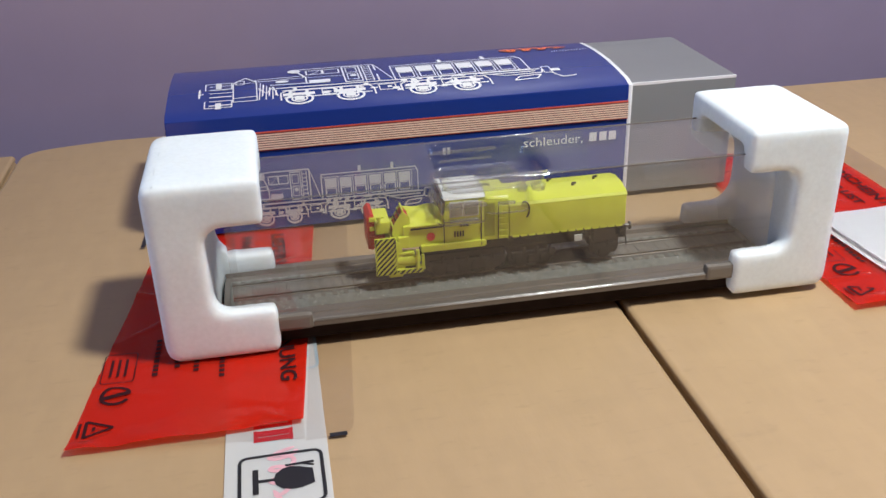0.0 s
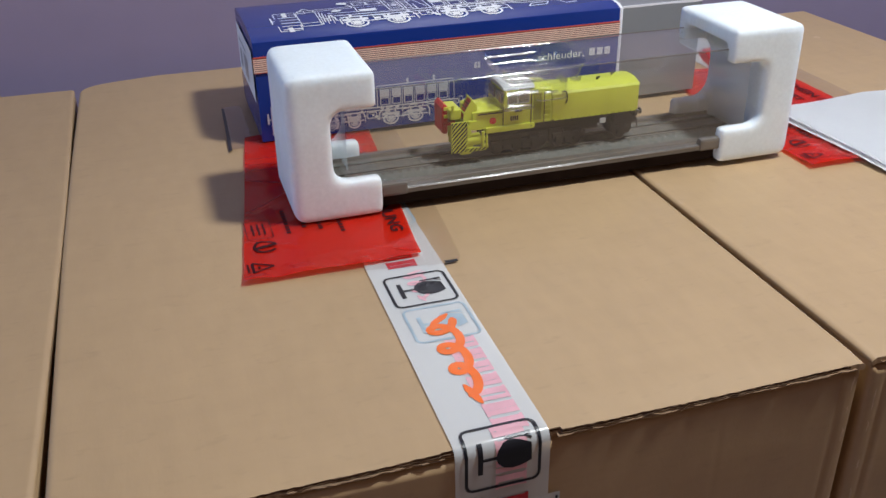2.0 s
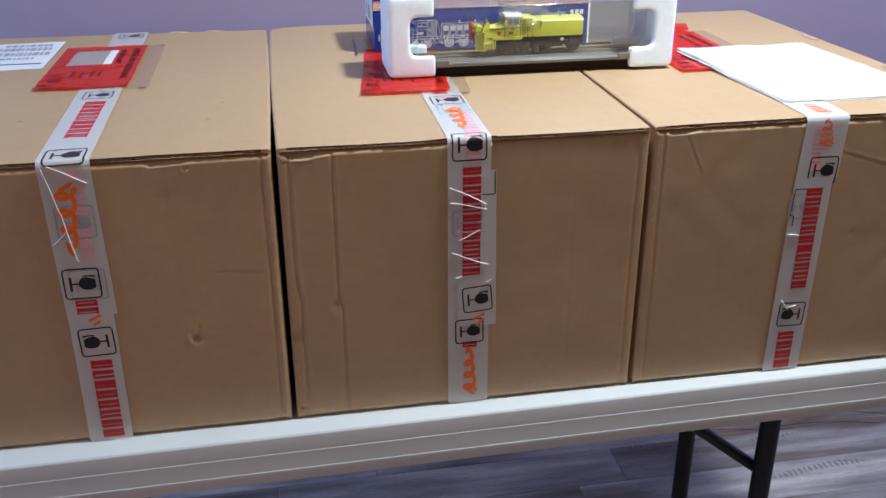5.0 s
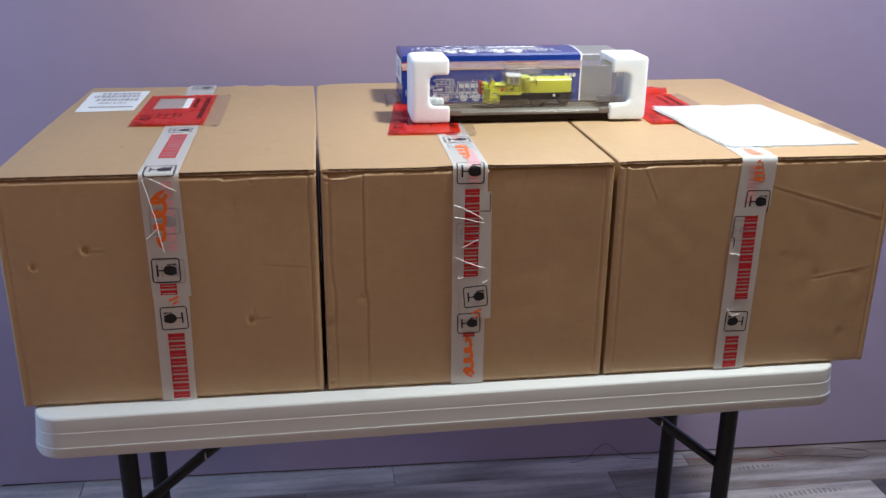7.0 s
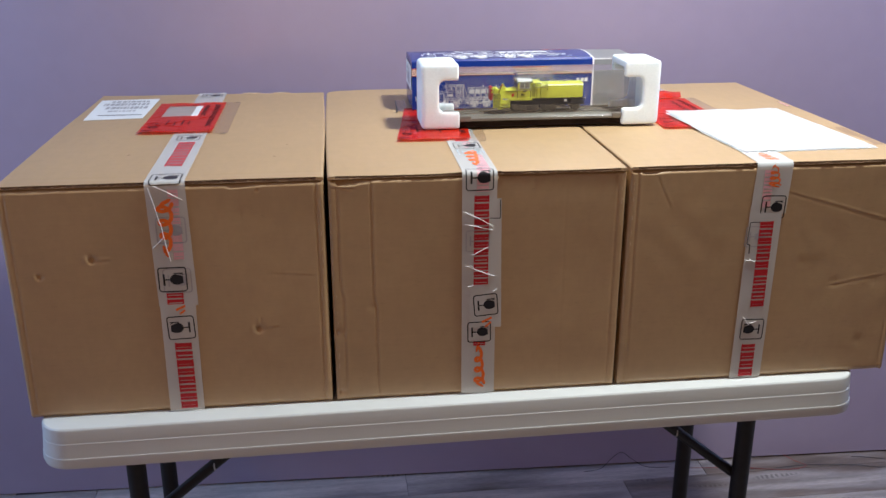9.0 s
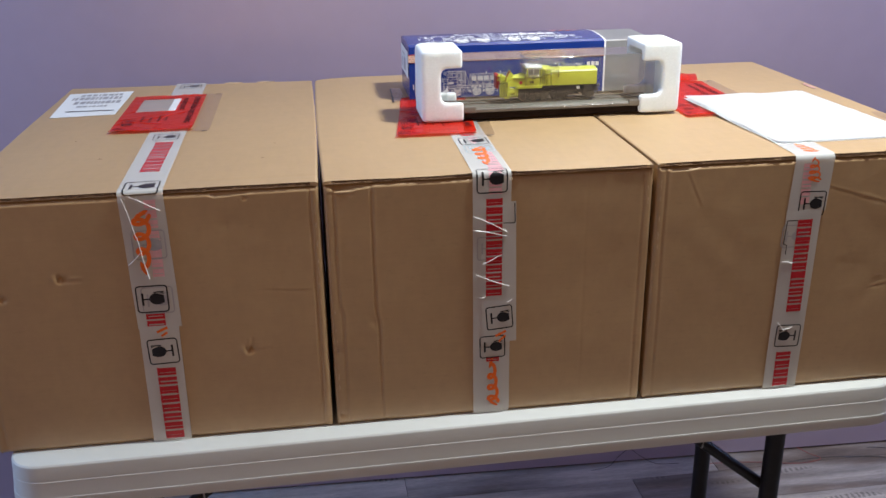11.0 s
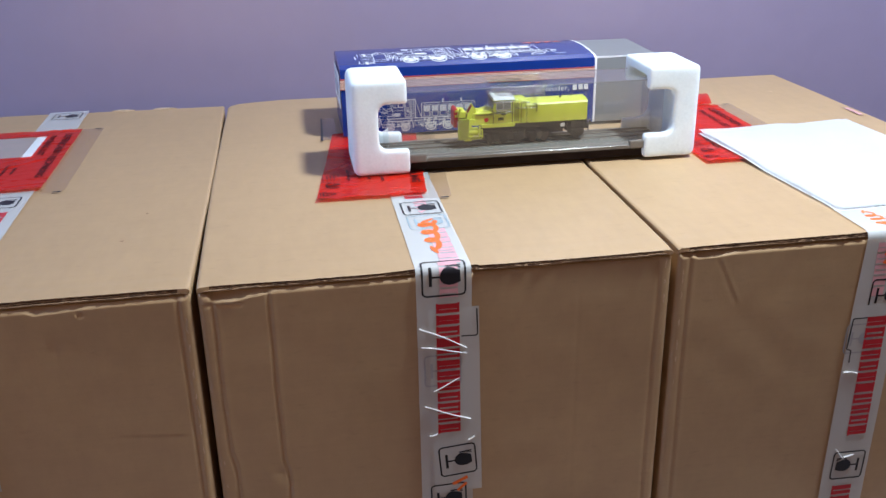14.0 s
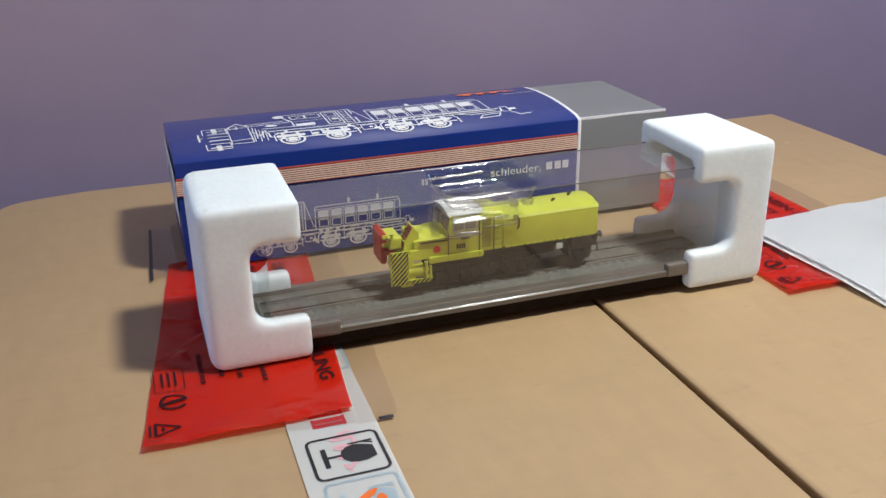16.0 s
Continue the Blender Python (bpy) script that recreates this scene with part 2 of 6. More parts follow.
M_WHITE_INK = material("white_ink", (0.80, 0.80, 0.82), 0.35, vary=0.04, scale=60)
M_PALE_INK = material("pale_grey_ink", (0.50, 0.51, 0.56), 0.35, vary=0.04, scale=60)
M_CORAL_INK = material("red_ink", (0.62, 0.09, 0.045), 0.35, vary=0.06, scale=60)
M_MAROON_INK = material("maroon_ink", (0.16, 0.022, 0.028), 0.35, vary=0.06, scale=60)
M_CREAM_INK = material("cream_ink", (0.84, 0.60, 0.48), 0.35, vary=0.05, scale=60)
M_ORANGE_INK = material("orange_ink", (0.85, 0.16, 0.02), 0.35, vary=0.08, scale=80)
M_RED_INK = material("tape_red_ink", (0.47, 0.012, 0.022), 0.35, vary=0.12, scale=90)
M_PINK_INK = material("pale_pink_ink", (0.70, 0.38, 0.42), 0.35, vary=0.08, scale=90)
M_BLACK_INK = material("black_ink", (0.012, 0.012, 0.016), 0.35, vary=0.1, scale=90)
M_BLUE_INK = material("faded_blue_ink", (0.33, 0.41, 0.46), 0.35, vary=0.1, scale=90)
M_GREY_INK = material("faded_grey_ink", (0.33, 0.33, 0.36), 0.35, vary=0.1, scale=90)
M_DARKRED_INK = material("dark_print_on_red", (0.035, 0.006, 0.008), 0.6, vary=0.1, scale=90, spec=0.15)
M_REDFILM = film("red_pouch_film", (0.94, 0.11, 0.06), 0.12, 1.38, cover=0.40, cover_colour=(0.76, 0.030, 0.012), ripple=1.0, grazing=0.45)
M_CLEARFILM = film("clear_pouch_film", (0.93, 0.91, 0.90), 0.18, 1.35, cover=0.012, cover_colour=(0.6, 0.57, 0.54), grazing=0.5)
M_LABEL = material("white_label_paper", (0.78, 0.80, 0.82), 0.5, vary=0.03, scale=30)
M_WINDOWPAPER = material("slip_paper_behind_film", (0.36, 0.30, 0.28), 0.4, vary=0.05, scale=30)
M_PAPER = material("white_paper", (0.90, 0.90, 0.91), 0.7, vary=0.02, scale=12, bump=0.05, bump_scale=120)
# cover share paints a faint pale veil for the room's reflected haze
M_CLEAR = film("clear_rigid_plastic", (0.985, 0.985, 0.98), 0.025, 1.78, cover=0.040, cover_colour=(0.60, 0.57, 0.58), ripple=0.03, grazing=0.95)
M_CLEAR_EDGE = film("clear_plastic_edge", (0.84, 0.84, 0.83), 0.09, 2.1, cover=0.10, cover_colour=(0.6, 0.6, 0.62), ripple=0.1)
M_BEAD = film("glossy_clear_bead", (0.9, 0.9, 0.89), 0.07, 2.6, cover=0.05, ripple=0.03)
M_LIP = film("glossy_lower_lip", (0.8, 0.78, 0.76), 0.12, 1.9, cover=0.15, cover_colour=(0.2, 0.18, 0.16), ripple=0.4)
M_TRAY = material("grey_tray_plastic", (0.155, 0.134, 0.114), 0.30, vary=0.08, scale=40, bump=0.05, bump_scale=200)
M_BALLAST = material("grey_ballast", (0.185, 0.188, 0.165), 0.5, vary=0.18, scale=260, fine=0.25, bump=0.3, bump_scale=900)
M_GRAIN = grain_material()
M_SLEEPER = material("dark_brown_sleeper", (0.145, 0.132, 0.113), 0.7, vary=0.2, scale=200)
M_RAIL = material("nickel_rail", (0.12, 0.105, 0.085), 0.5, metal=0.3, vary=0.15, scale=100)
M_YELLOW = material("lime_yellow_paint", (0.61, 0.655, 0.06), 0.36, vary=0.05, scale=90, bump=0.04, bump_scale=700)
M_LOCO_ROOF = material("pale_grey_roof_paint", (0.62, 0.64, 0.62), 0.4, vary=0.05, scale=90)
M_LOCO_RED = material("signal_red_paint", (0.55, 0.022, 0.02), 0.4, vary=0.08, scale=90)
M_LOCO_BLACK = material("black_running_gear", (0.020, 0.015, 0.013), 0.6, vary=0.3, scale=200)
# near-black that stands in for the deep shade below the tray
M_TRAY_SHADE = material("tray_shade_black", (0.022, 0.015, 0.014), 0.7, vary=0.2, scale=60, spec=0.05)
M_LOCO_METAL = material("blackened_metal", (0.10, 0.09, 0.085), 0.4, metal=0.7, vary=0.2, scale=200)
M_LOCO_GLASS = material("dark_window_pane", (0.26, 0.25, 0.20), 0.08, vary=0.1, scale=80)
# body yellow darkened for the shade inside the open doorway
M_DOORWAY = material("shaded_doorway_paint", (0.30, 0.32, 0.03), 0.45, vary=0.1, scale=90)
M_WIRE_RED = material("red_wire_sheath", (0.30, 0.06, 0.06), 0.5, vary=0.1, scale=60)
M_WIRE_DARK = material("dark_wire_sheath", (0.07, 0.065, 0.075), 0.5, vary=0.1, scale=60)
# white for the glints on tape wrinkles, highlight put into the colour
M_GLINT = material("white_tape_glint", (0.85, 0.85, 0.86), 0.22, vary=0.03, scale=60, spec=1.0, coat=1.0)


# ---- building helpers ----
ORIGIN = {}


def thing(name, base, label, category, group="", kind=""):
    ob = new(name)
    ob.empty_display_size = 0.05
    ob.location = base
    ORIGIN[ob.name] = Vector(base)
    return tagged(ob, label, category, group, kind)


def part(name, bm, mat, parent, label="", smooth=None, kind=""):
    """Links a bmesh in world coordinates as one mesh under a thing or part."""
    base = ORIGIN[parent.name]
    bm.transform(Matrix.Translation(-base))
    me = bpy.data.meshes.new(name)
    bm.to_mesh(me)
    bm.free()
    for m in (mat if isinstance(mat, (list, tuple)) else [mat]):
        me.materials.append(m)
    if smooth is not None:
        for p in me.polygons:
            p.use_smooth = True
        me.set_sharp_from_angle(angle=radians(smooth))
    ob = new(name, me)
    ob.parent = parent
    ORIGIN[ob.name] = base
    return tagged(ob, label, kind=kind)


def solo(name, bm, mat, label="", category="", kind="", smooth=None):
    """One mesh that is a thing or a piece of the setting of its own."""
    me = bpy.data.meshes.new(name)
    bm.to_mesh(me)
    bm.free()
    me.materials.append(mat)
    if smooth is not None:
        for p in me.polygons:
            p.use_smooth = True
        me.set_sharp_from_angle(angle=radians(smooth))
    ob = new(name, me)
    ORIGIN[ob.name] = Vector((0, 0, 0))
    return tagged(ob, label, category, "", kind)


def add_box(bm, x0, x1, y0, y1, z0, z1, bevel=0.0, seg=2):
    r = bmesh.ops.create_cube(bm, size=1.0)
    vs = r["verts"]
    for v in vs:
        v.co = Vector(((x0 + x1) / 2 + v.co.x * (x1 - x0), (y0 + y1) / 2 + v.co.y * (y1 - y0), (z0 + z1) / 2 + v.co.z * (z1 - z0)))
    if bevel:
        es = list({e for v in vs for e in v.link_edges})
        bmesh.ops.bevel(bm, geom=es, offset=bevel, segments=seg, profile=0.6, affect="EDGES")
    return vs


def box_bm(*a, **k):
    bm = bmesh.new()
    add_box(bm, *a, **k)
    return bm


def add_tube(bm, points, r, n=10, caps=True):
    """A round bar along a polyline."""
    pts = [Vector(p) for p in points]
    rings = []
    up = Vector((0, 0, 1))
    for i, p in enumerate(pts):
        d = (pts[min(i + 1, len(pts) - 1)] - pts[max(i - 1, 0)]).normalized()
        a = d.cross(up)
        if a.length < 0.1:
            a = d.cross(Vector((1, 0, 0)))
        a.normalize()
        b = a.cross(d)
        rings.append([bm.verts.new(p + r * (math.cos(2 * math.pi * k / n) * a + math.sin(2 * math.pi * k / n) * b)) for k in range(n)])
    for r0, r1 in zip(rings, rings[1:]):
        for k in range(n):
            bm.faces.new((r0[k], r0[(k + 1) % n], r1[(k + 1) % n], r1[k]))
    if caps:
        bm.faces.new(rings[0])
        bm.faces.new(rings[-1][::-1])


def add_cyl(bm, a, b, r, n=14):
    add_tube(bm, (a, b), r, n)


def add_prism(bm, outline, axis, a0, a1, bevel=0.0):
    """An outline in a plane, pushed along an axis. y: outline is (x, z); x: outline is (y, z); z: outline is (x, y)."""
    def put(p, a):
        return {"y": (p[0], a, p[1]), "x": (a, p[0], p[1]), "z": (p[0], p[1], a)}[axis]
    v0 = [bm.verts.new(put(p, a0)) for p in outline]
    v1 = [bm.verts.new(put(p, a1)) for p in outline]
    k = len(outline)
    fs = [bm.faces.new(v0), bm.faces.new(v1[::-1])]
    for i in range(k):
        fs.append(bm.faces.new((v0[i], v1[i], v1[(i + 1) % k], v0[(i + 1) % k])))
    bmesh.ops.recalc_face_normals(bm, faces=fs)
    if bevel:
        es = list({e for f in fs for e in f.edges})
        bmesh.ops.bevel(bm, geom=es, offset=bevel, segments=2, profile=0.6, affect="EDGES")


class Sheet:
    """A flat drawing plane: place(u, v) gives the point; marks are laid as thin quads."""

    def __init__(self, place):
        self.place = place
        self.bm = bmesh.new()
        p0, p1, p2 = [Vector(place(*q)) for q in ((0, 0), (1e-3, 0), (0, 1e-3))]
        n = (p1 - p0).cross(p2 - p0).normalized()
        self.up = n if n.z - n.y - n.x > 0 else -n
        self.count = 0

    def quad(self, pts):
        self.count = (self.count + 1) % 24
        lift = self.up * (3.0e-6 * self.count)
        vs = [self.bm.verts.new(Vector(self.place(*p)) + lift) for p in pts]
        try:
            self.bm.faces.new(vs)
        except ValueError:
            pass

    def rect(self, u0, v0, u1, v1, cuts=1):
        for i in range(cuts):
            a, b = u0 + (u1 - u0) * i / cuts, u0 + (u1 - u0) * (i + 1) / cuts
            self.quad(((a, v0), (b, v0), (b, v1), (a, v1)))

    def line(self, p, q, w):
        d = Vector((q[0] - p[0], q[1] - p[1]))
        if d.length < 1e-7:
            return
        n = Vector((-d.y, d.x)).normalized() * w / 2
        self.quad(((p[0] - n.x, p[1] - n.y), (q[0] - n.x, q[1] - n.y), (q[0] + n.x, q[1] + n.y), (p[0] + n.x, p[1] + n.y)))

    def path(self, pts, w, close=False):
        pts = list(pts)
        for p, q in zip(pts, pts[1:] + ([pts[0]] if close else [])):
            self.line(p, q, w)

    def strip(self, pts, w):
        rows = []
        for i, p in enumerate(pts):
            q, r = pts[max(i - 1, 0)], pts[min(i + 1, len(pts) - 1)]
            n = Vector((-(r[1] - q[1]), r[0] - q[0])).normalized() * w / 2 * (1.0 if 0 < i < len(pts) - 1 else 0.3)
            rise = self.up * (1.0e-6 * i)
            rows.append([self.bm.verts.new(Vector(self.place(p[0] + k * n.x, p[1] + k * n.y)) + rise) for k in (-1, 1)])
        for a, c in zip(rows, rows[1:]):
            self.bm.faces.new((a[0], a[1], c[1], c[0]))

    def ring(self, cx, cy, rx, ry, w, n=18, a0=0.0, a1=360.0):
        P = [(cx + rx * math.cos(radians(a0 + (a1 - a0) * k / n)), cy + ry * math.sin(radians(a0 + (a1 - a0) * k / n))) for k in range(n + 1)]
        self.path(P, w)

    def disc(self, cx, cy, rx, ry, n=16):
        self.quad([(cx + rx * math.cos(2 * math.pi * k / n), cy + ry * math.sin(2 * math.pi * k / n)) for k in range(n)])

    def rounded(self, u0, v0, u1, v1, r, w):
        pts = []
        for cx, cy, a in ((u1 - r, v1 - r, 0), (u0 + r, v1 - r, 90), (u0 + r, v0 + r, 180), (u1 - r, v0 + r, 270)):
            pts += [(cx + r * math.cos(radians(a + k * 22.5)), cy + r * math.sin(radians(a + k * 22.5))) for k in range(5)]
        self.path(pts, w, close=True)


def letters(text, size, place, name, mat, parent, bold=0.0, width=None):
    """Lettering with the built-in font, turned into a flat mesh and laid on a plane."""
    cu = bpy.data.curves.new("lettering", "FONT")
    cu.body, cu.size, cu.offset, cu.resolution_u = text, size, bold, 3
    tmp = new("lettering", cu)
    bpy.context.view_layer.update()
    me = bpy.data.meshes.new_from_object(tmp.evaluated_get(bpy.context.evaluated_depsgraph_get()))
    bpy.data.objects.remove(tmp)
    bm = bmesh.new()
    bm.from_mesh(me)
    k = 1.0
    if width and bm.verts:
        k = width / max(v.co.x for v in bm.verts)
    for v in bm.verts:
        v.co = Vector(place(v.co.x * k, v.co.y))
    return part(name, bm, mat, parent)


# ---- the room ----
X0, X1, Y0, Y1, ZC = -2.35, 2.45, -2.6, 1.115, 2.45
SKEW = -0.030  # the far wall leaves the table's line by this much per metre


def wall_y(x):
    return Y1 + SKEW * x


bm = bmesh.new()
add_prism(bm, [(X0 - 0.15, wall_y(X0 - 0.15)), (X1 + 0.15, wall_y(X1 + 0.15)), (X1 + 0.15, wall_y(X1) + 0.15), (X0 - 0.15, wall_y(X0) + 0.15)], "z", 0.006, ZC)
solo("wall_north", bm, M_WALL, "plain lilac painted wall behind the table", "wall", "structure")
# side wall out of view, its opening added to go with the blue fill
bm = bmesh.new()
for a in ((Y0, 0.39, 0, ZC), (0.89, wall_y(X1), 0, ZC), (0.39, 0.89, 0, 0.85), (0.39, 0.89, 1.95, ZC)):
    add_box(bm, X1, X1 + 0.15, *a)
solo("wall_east", bm, M_BOUNCE_TAN, "unseen tan side wall with an opening added for blue fill light", "wall", "structure")
solo("wall_south", box_bm(X0 - 0.15, X1 + 0.15, Y0 - 0.15, Y0, 0, ZC), M_BOUNCE_TAN, "unseen rear wall, tan to bounce warm light", "wall", "structure")
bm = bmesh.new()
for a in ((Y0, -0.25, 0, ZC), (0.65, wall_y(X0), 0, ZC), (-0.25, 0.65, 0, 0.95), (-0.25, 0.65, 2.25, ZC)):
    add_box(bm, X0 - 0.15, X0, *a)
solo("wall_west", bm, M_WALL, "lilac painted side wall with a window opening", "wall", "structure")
solo("ceiling", box_bm(X0 - 0.15, X1 + 0.15, Y0 - 0.15, wall_y(X0) + 0.15, ZC, ZC + 0.1), M_CEIL, "plain off-white ceiling", "ceiling", "structure")
floor = solo("floor", box_bm(X0 - 0.15, X1 + 0.15, Y0 - 0.15, wall_y(X0) + 0.15, -0.12, -0.004), M_SUB, "grey-brown weathered plank-look vinyl floor", "floor", "structure")

# ---- folding table ----
ZT = 0.744
TX0, TX1, TY0, TY1 = -0.677, 0.602, 0.176, 0.786


def rounded_rect(x0, x1, y0, y1, r, n=8):
    pts = []
    for cx, cy, a in ((x1 - r, y1 - r, 0), (x0 + r, y1 - r, 90), (x0 + r, y0 + r, 180), (x1 - r, y0 + r, 270)):
        pts += [(cx + r * math.cos(radians(a + 90 * k / n)), cy + r * math.sin(radians(a + 90 * k / n))) for k in range(n + 1)]
    return pts


def build_table():
    t = thing("folding_table", (-0.036, 0.48, 0.0), "white plastic folding table with dark steel legs on the plank floor", "table")
    bm = bmesh.new()
    # rim profile: (inset, z) from the top's middle down round the lip with two fine grooves
    prof = [(0.040, ZT), (0.0075, ZT - 0.0004), (0.0040, ZT - 0.0014), (0.0022, ZT - 0.0034), (0.0014, ZT - 0.0070), (0.0006, ZT - 0.0248), (0.0002, ZT - 0.0252), (0.0000, ZT - 0.0262),
            (0.0000, ZT - 0.0270), (-0.0022, ZT - 0.0478), (-0.0027, ZT - 0.0483), (-0.0029, ZT - 0.0496), (-0.0029, ZT - 0.0504), (-0.0036, ZT - 0.0590), (-0.0018, ZT - 0.0650), (0.010, ZT - 0.0685), (0.03, ZT - 0.066), (0.034, ZT - 0.04)]
    rings = []
    for inset, z in prof:
        rr = rounded_rect(TX0 + inset, TX1 - inset, TY0 + inset, TY1 - inset, max(0.045 - inset, 0.008))
        rings.append([bm.verts.new((x, y, z)) for x, y in rr])
    k = len(rings[0])
    for a, b in zip(rings, rings[1:]):
        for i in range(k):
            bm.faces.new((a[i], b[i], b[(i + 1) % k], a[(i + 1) % k]))
    bm.faces.new(rings[0])
    bm.faces.new(rings[-1][::-1])
    bmesh.ops.recalc_face_normals(bm, faces=bm.faces)
    part("tabletop", bm, M_TABLE, t, "white moulded plastic top with a ribbed rim", smooth=28)
    for sx, xx in ((-1, -0.573), (1, 0.478)):
        for yy, xx_ in ((0.29, xx + (0.006 if sx < 0 else -0.006)), (0.57, xx + (0.0 if sx < 0 else 0.009))):
            bm = bmesh.new()
            add_tube(bm, ((xx_, yy, ZT - 0.045), (xx_, yy, 0.012)), 0.0154, 16)
            leg = part("leg", bm, M_STEEL, t, smooth=50)
            bm = bmesh.new()
            add_tube(bm, ((xx_, yy, 0.020), (xx_, yy, 0.0003)), 0.020, 16)
            part("foot_cap", bm, M_STEEL, leg, smooth=50)
        bm = bmesh.new()
        add_tube(bm, ((xx, 0.285, 0.16), (xx, 0.575, 0.16)), 0.010, 12)
        part("crossbar", bm, M_STEEL, t, smooth=50)
        bm = bmesh.new()
        add_tube(bm, ((xx, 0.285, ZT - 0.052), (xx, 0.575, ZT - 0.052)), 0.012, 12)
        part("top_bar", bm, M_STEEL, t, smooth=50)
        # folding brace from the middle of the top down to the crossbar
        bm = bmesh.new()
        u, v = Vector((xx - sx * 0.256, 0.306, ZT - 0.050)), Vector((xx - sx * 0.008, 0.306, 0.490))
        add_tube(bm, (u, v), 0.0092, 10)
        brace = part("brace", bm, M_STEEL, t, smooth=50)
        part("brace_bracket", box_bm(u.x - 0.020, u.x + 0.020, 0.288, 0.324, ZT - 0.060, ZT - 0.042, bevel=0.003), M_STEEL, brace)
        q = u.lerp(v, 0.50)
        bm = bmesh.new()
        add_tube(bm, [(q.x + sx * 0.004, 0.306 + 0.009 * math.cos(radians(k)), q.z - 0.004 + 0.009 * math.sin(radians(k))) for k in range(0, 361, 30)], 0.0016, 6)
        part("lock_ring", bm, M_BOLT, brace)
    return t


table = build_table()
table.rotation_euler = (0, 0, radians(0.75))


# ---- cardboard boxes ----
ZB = 1.100
YF = 0.206


def smooth_noise(x, y, s, seed):
    return noise.noise(Vector((x * s + seed * 13.1, y * s - seed * 7.7, seed * 3.3)))


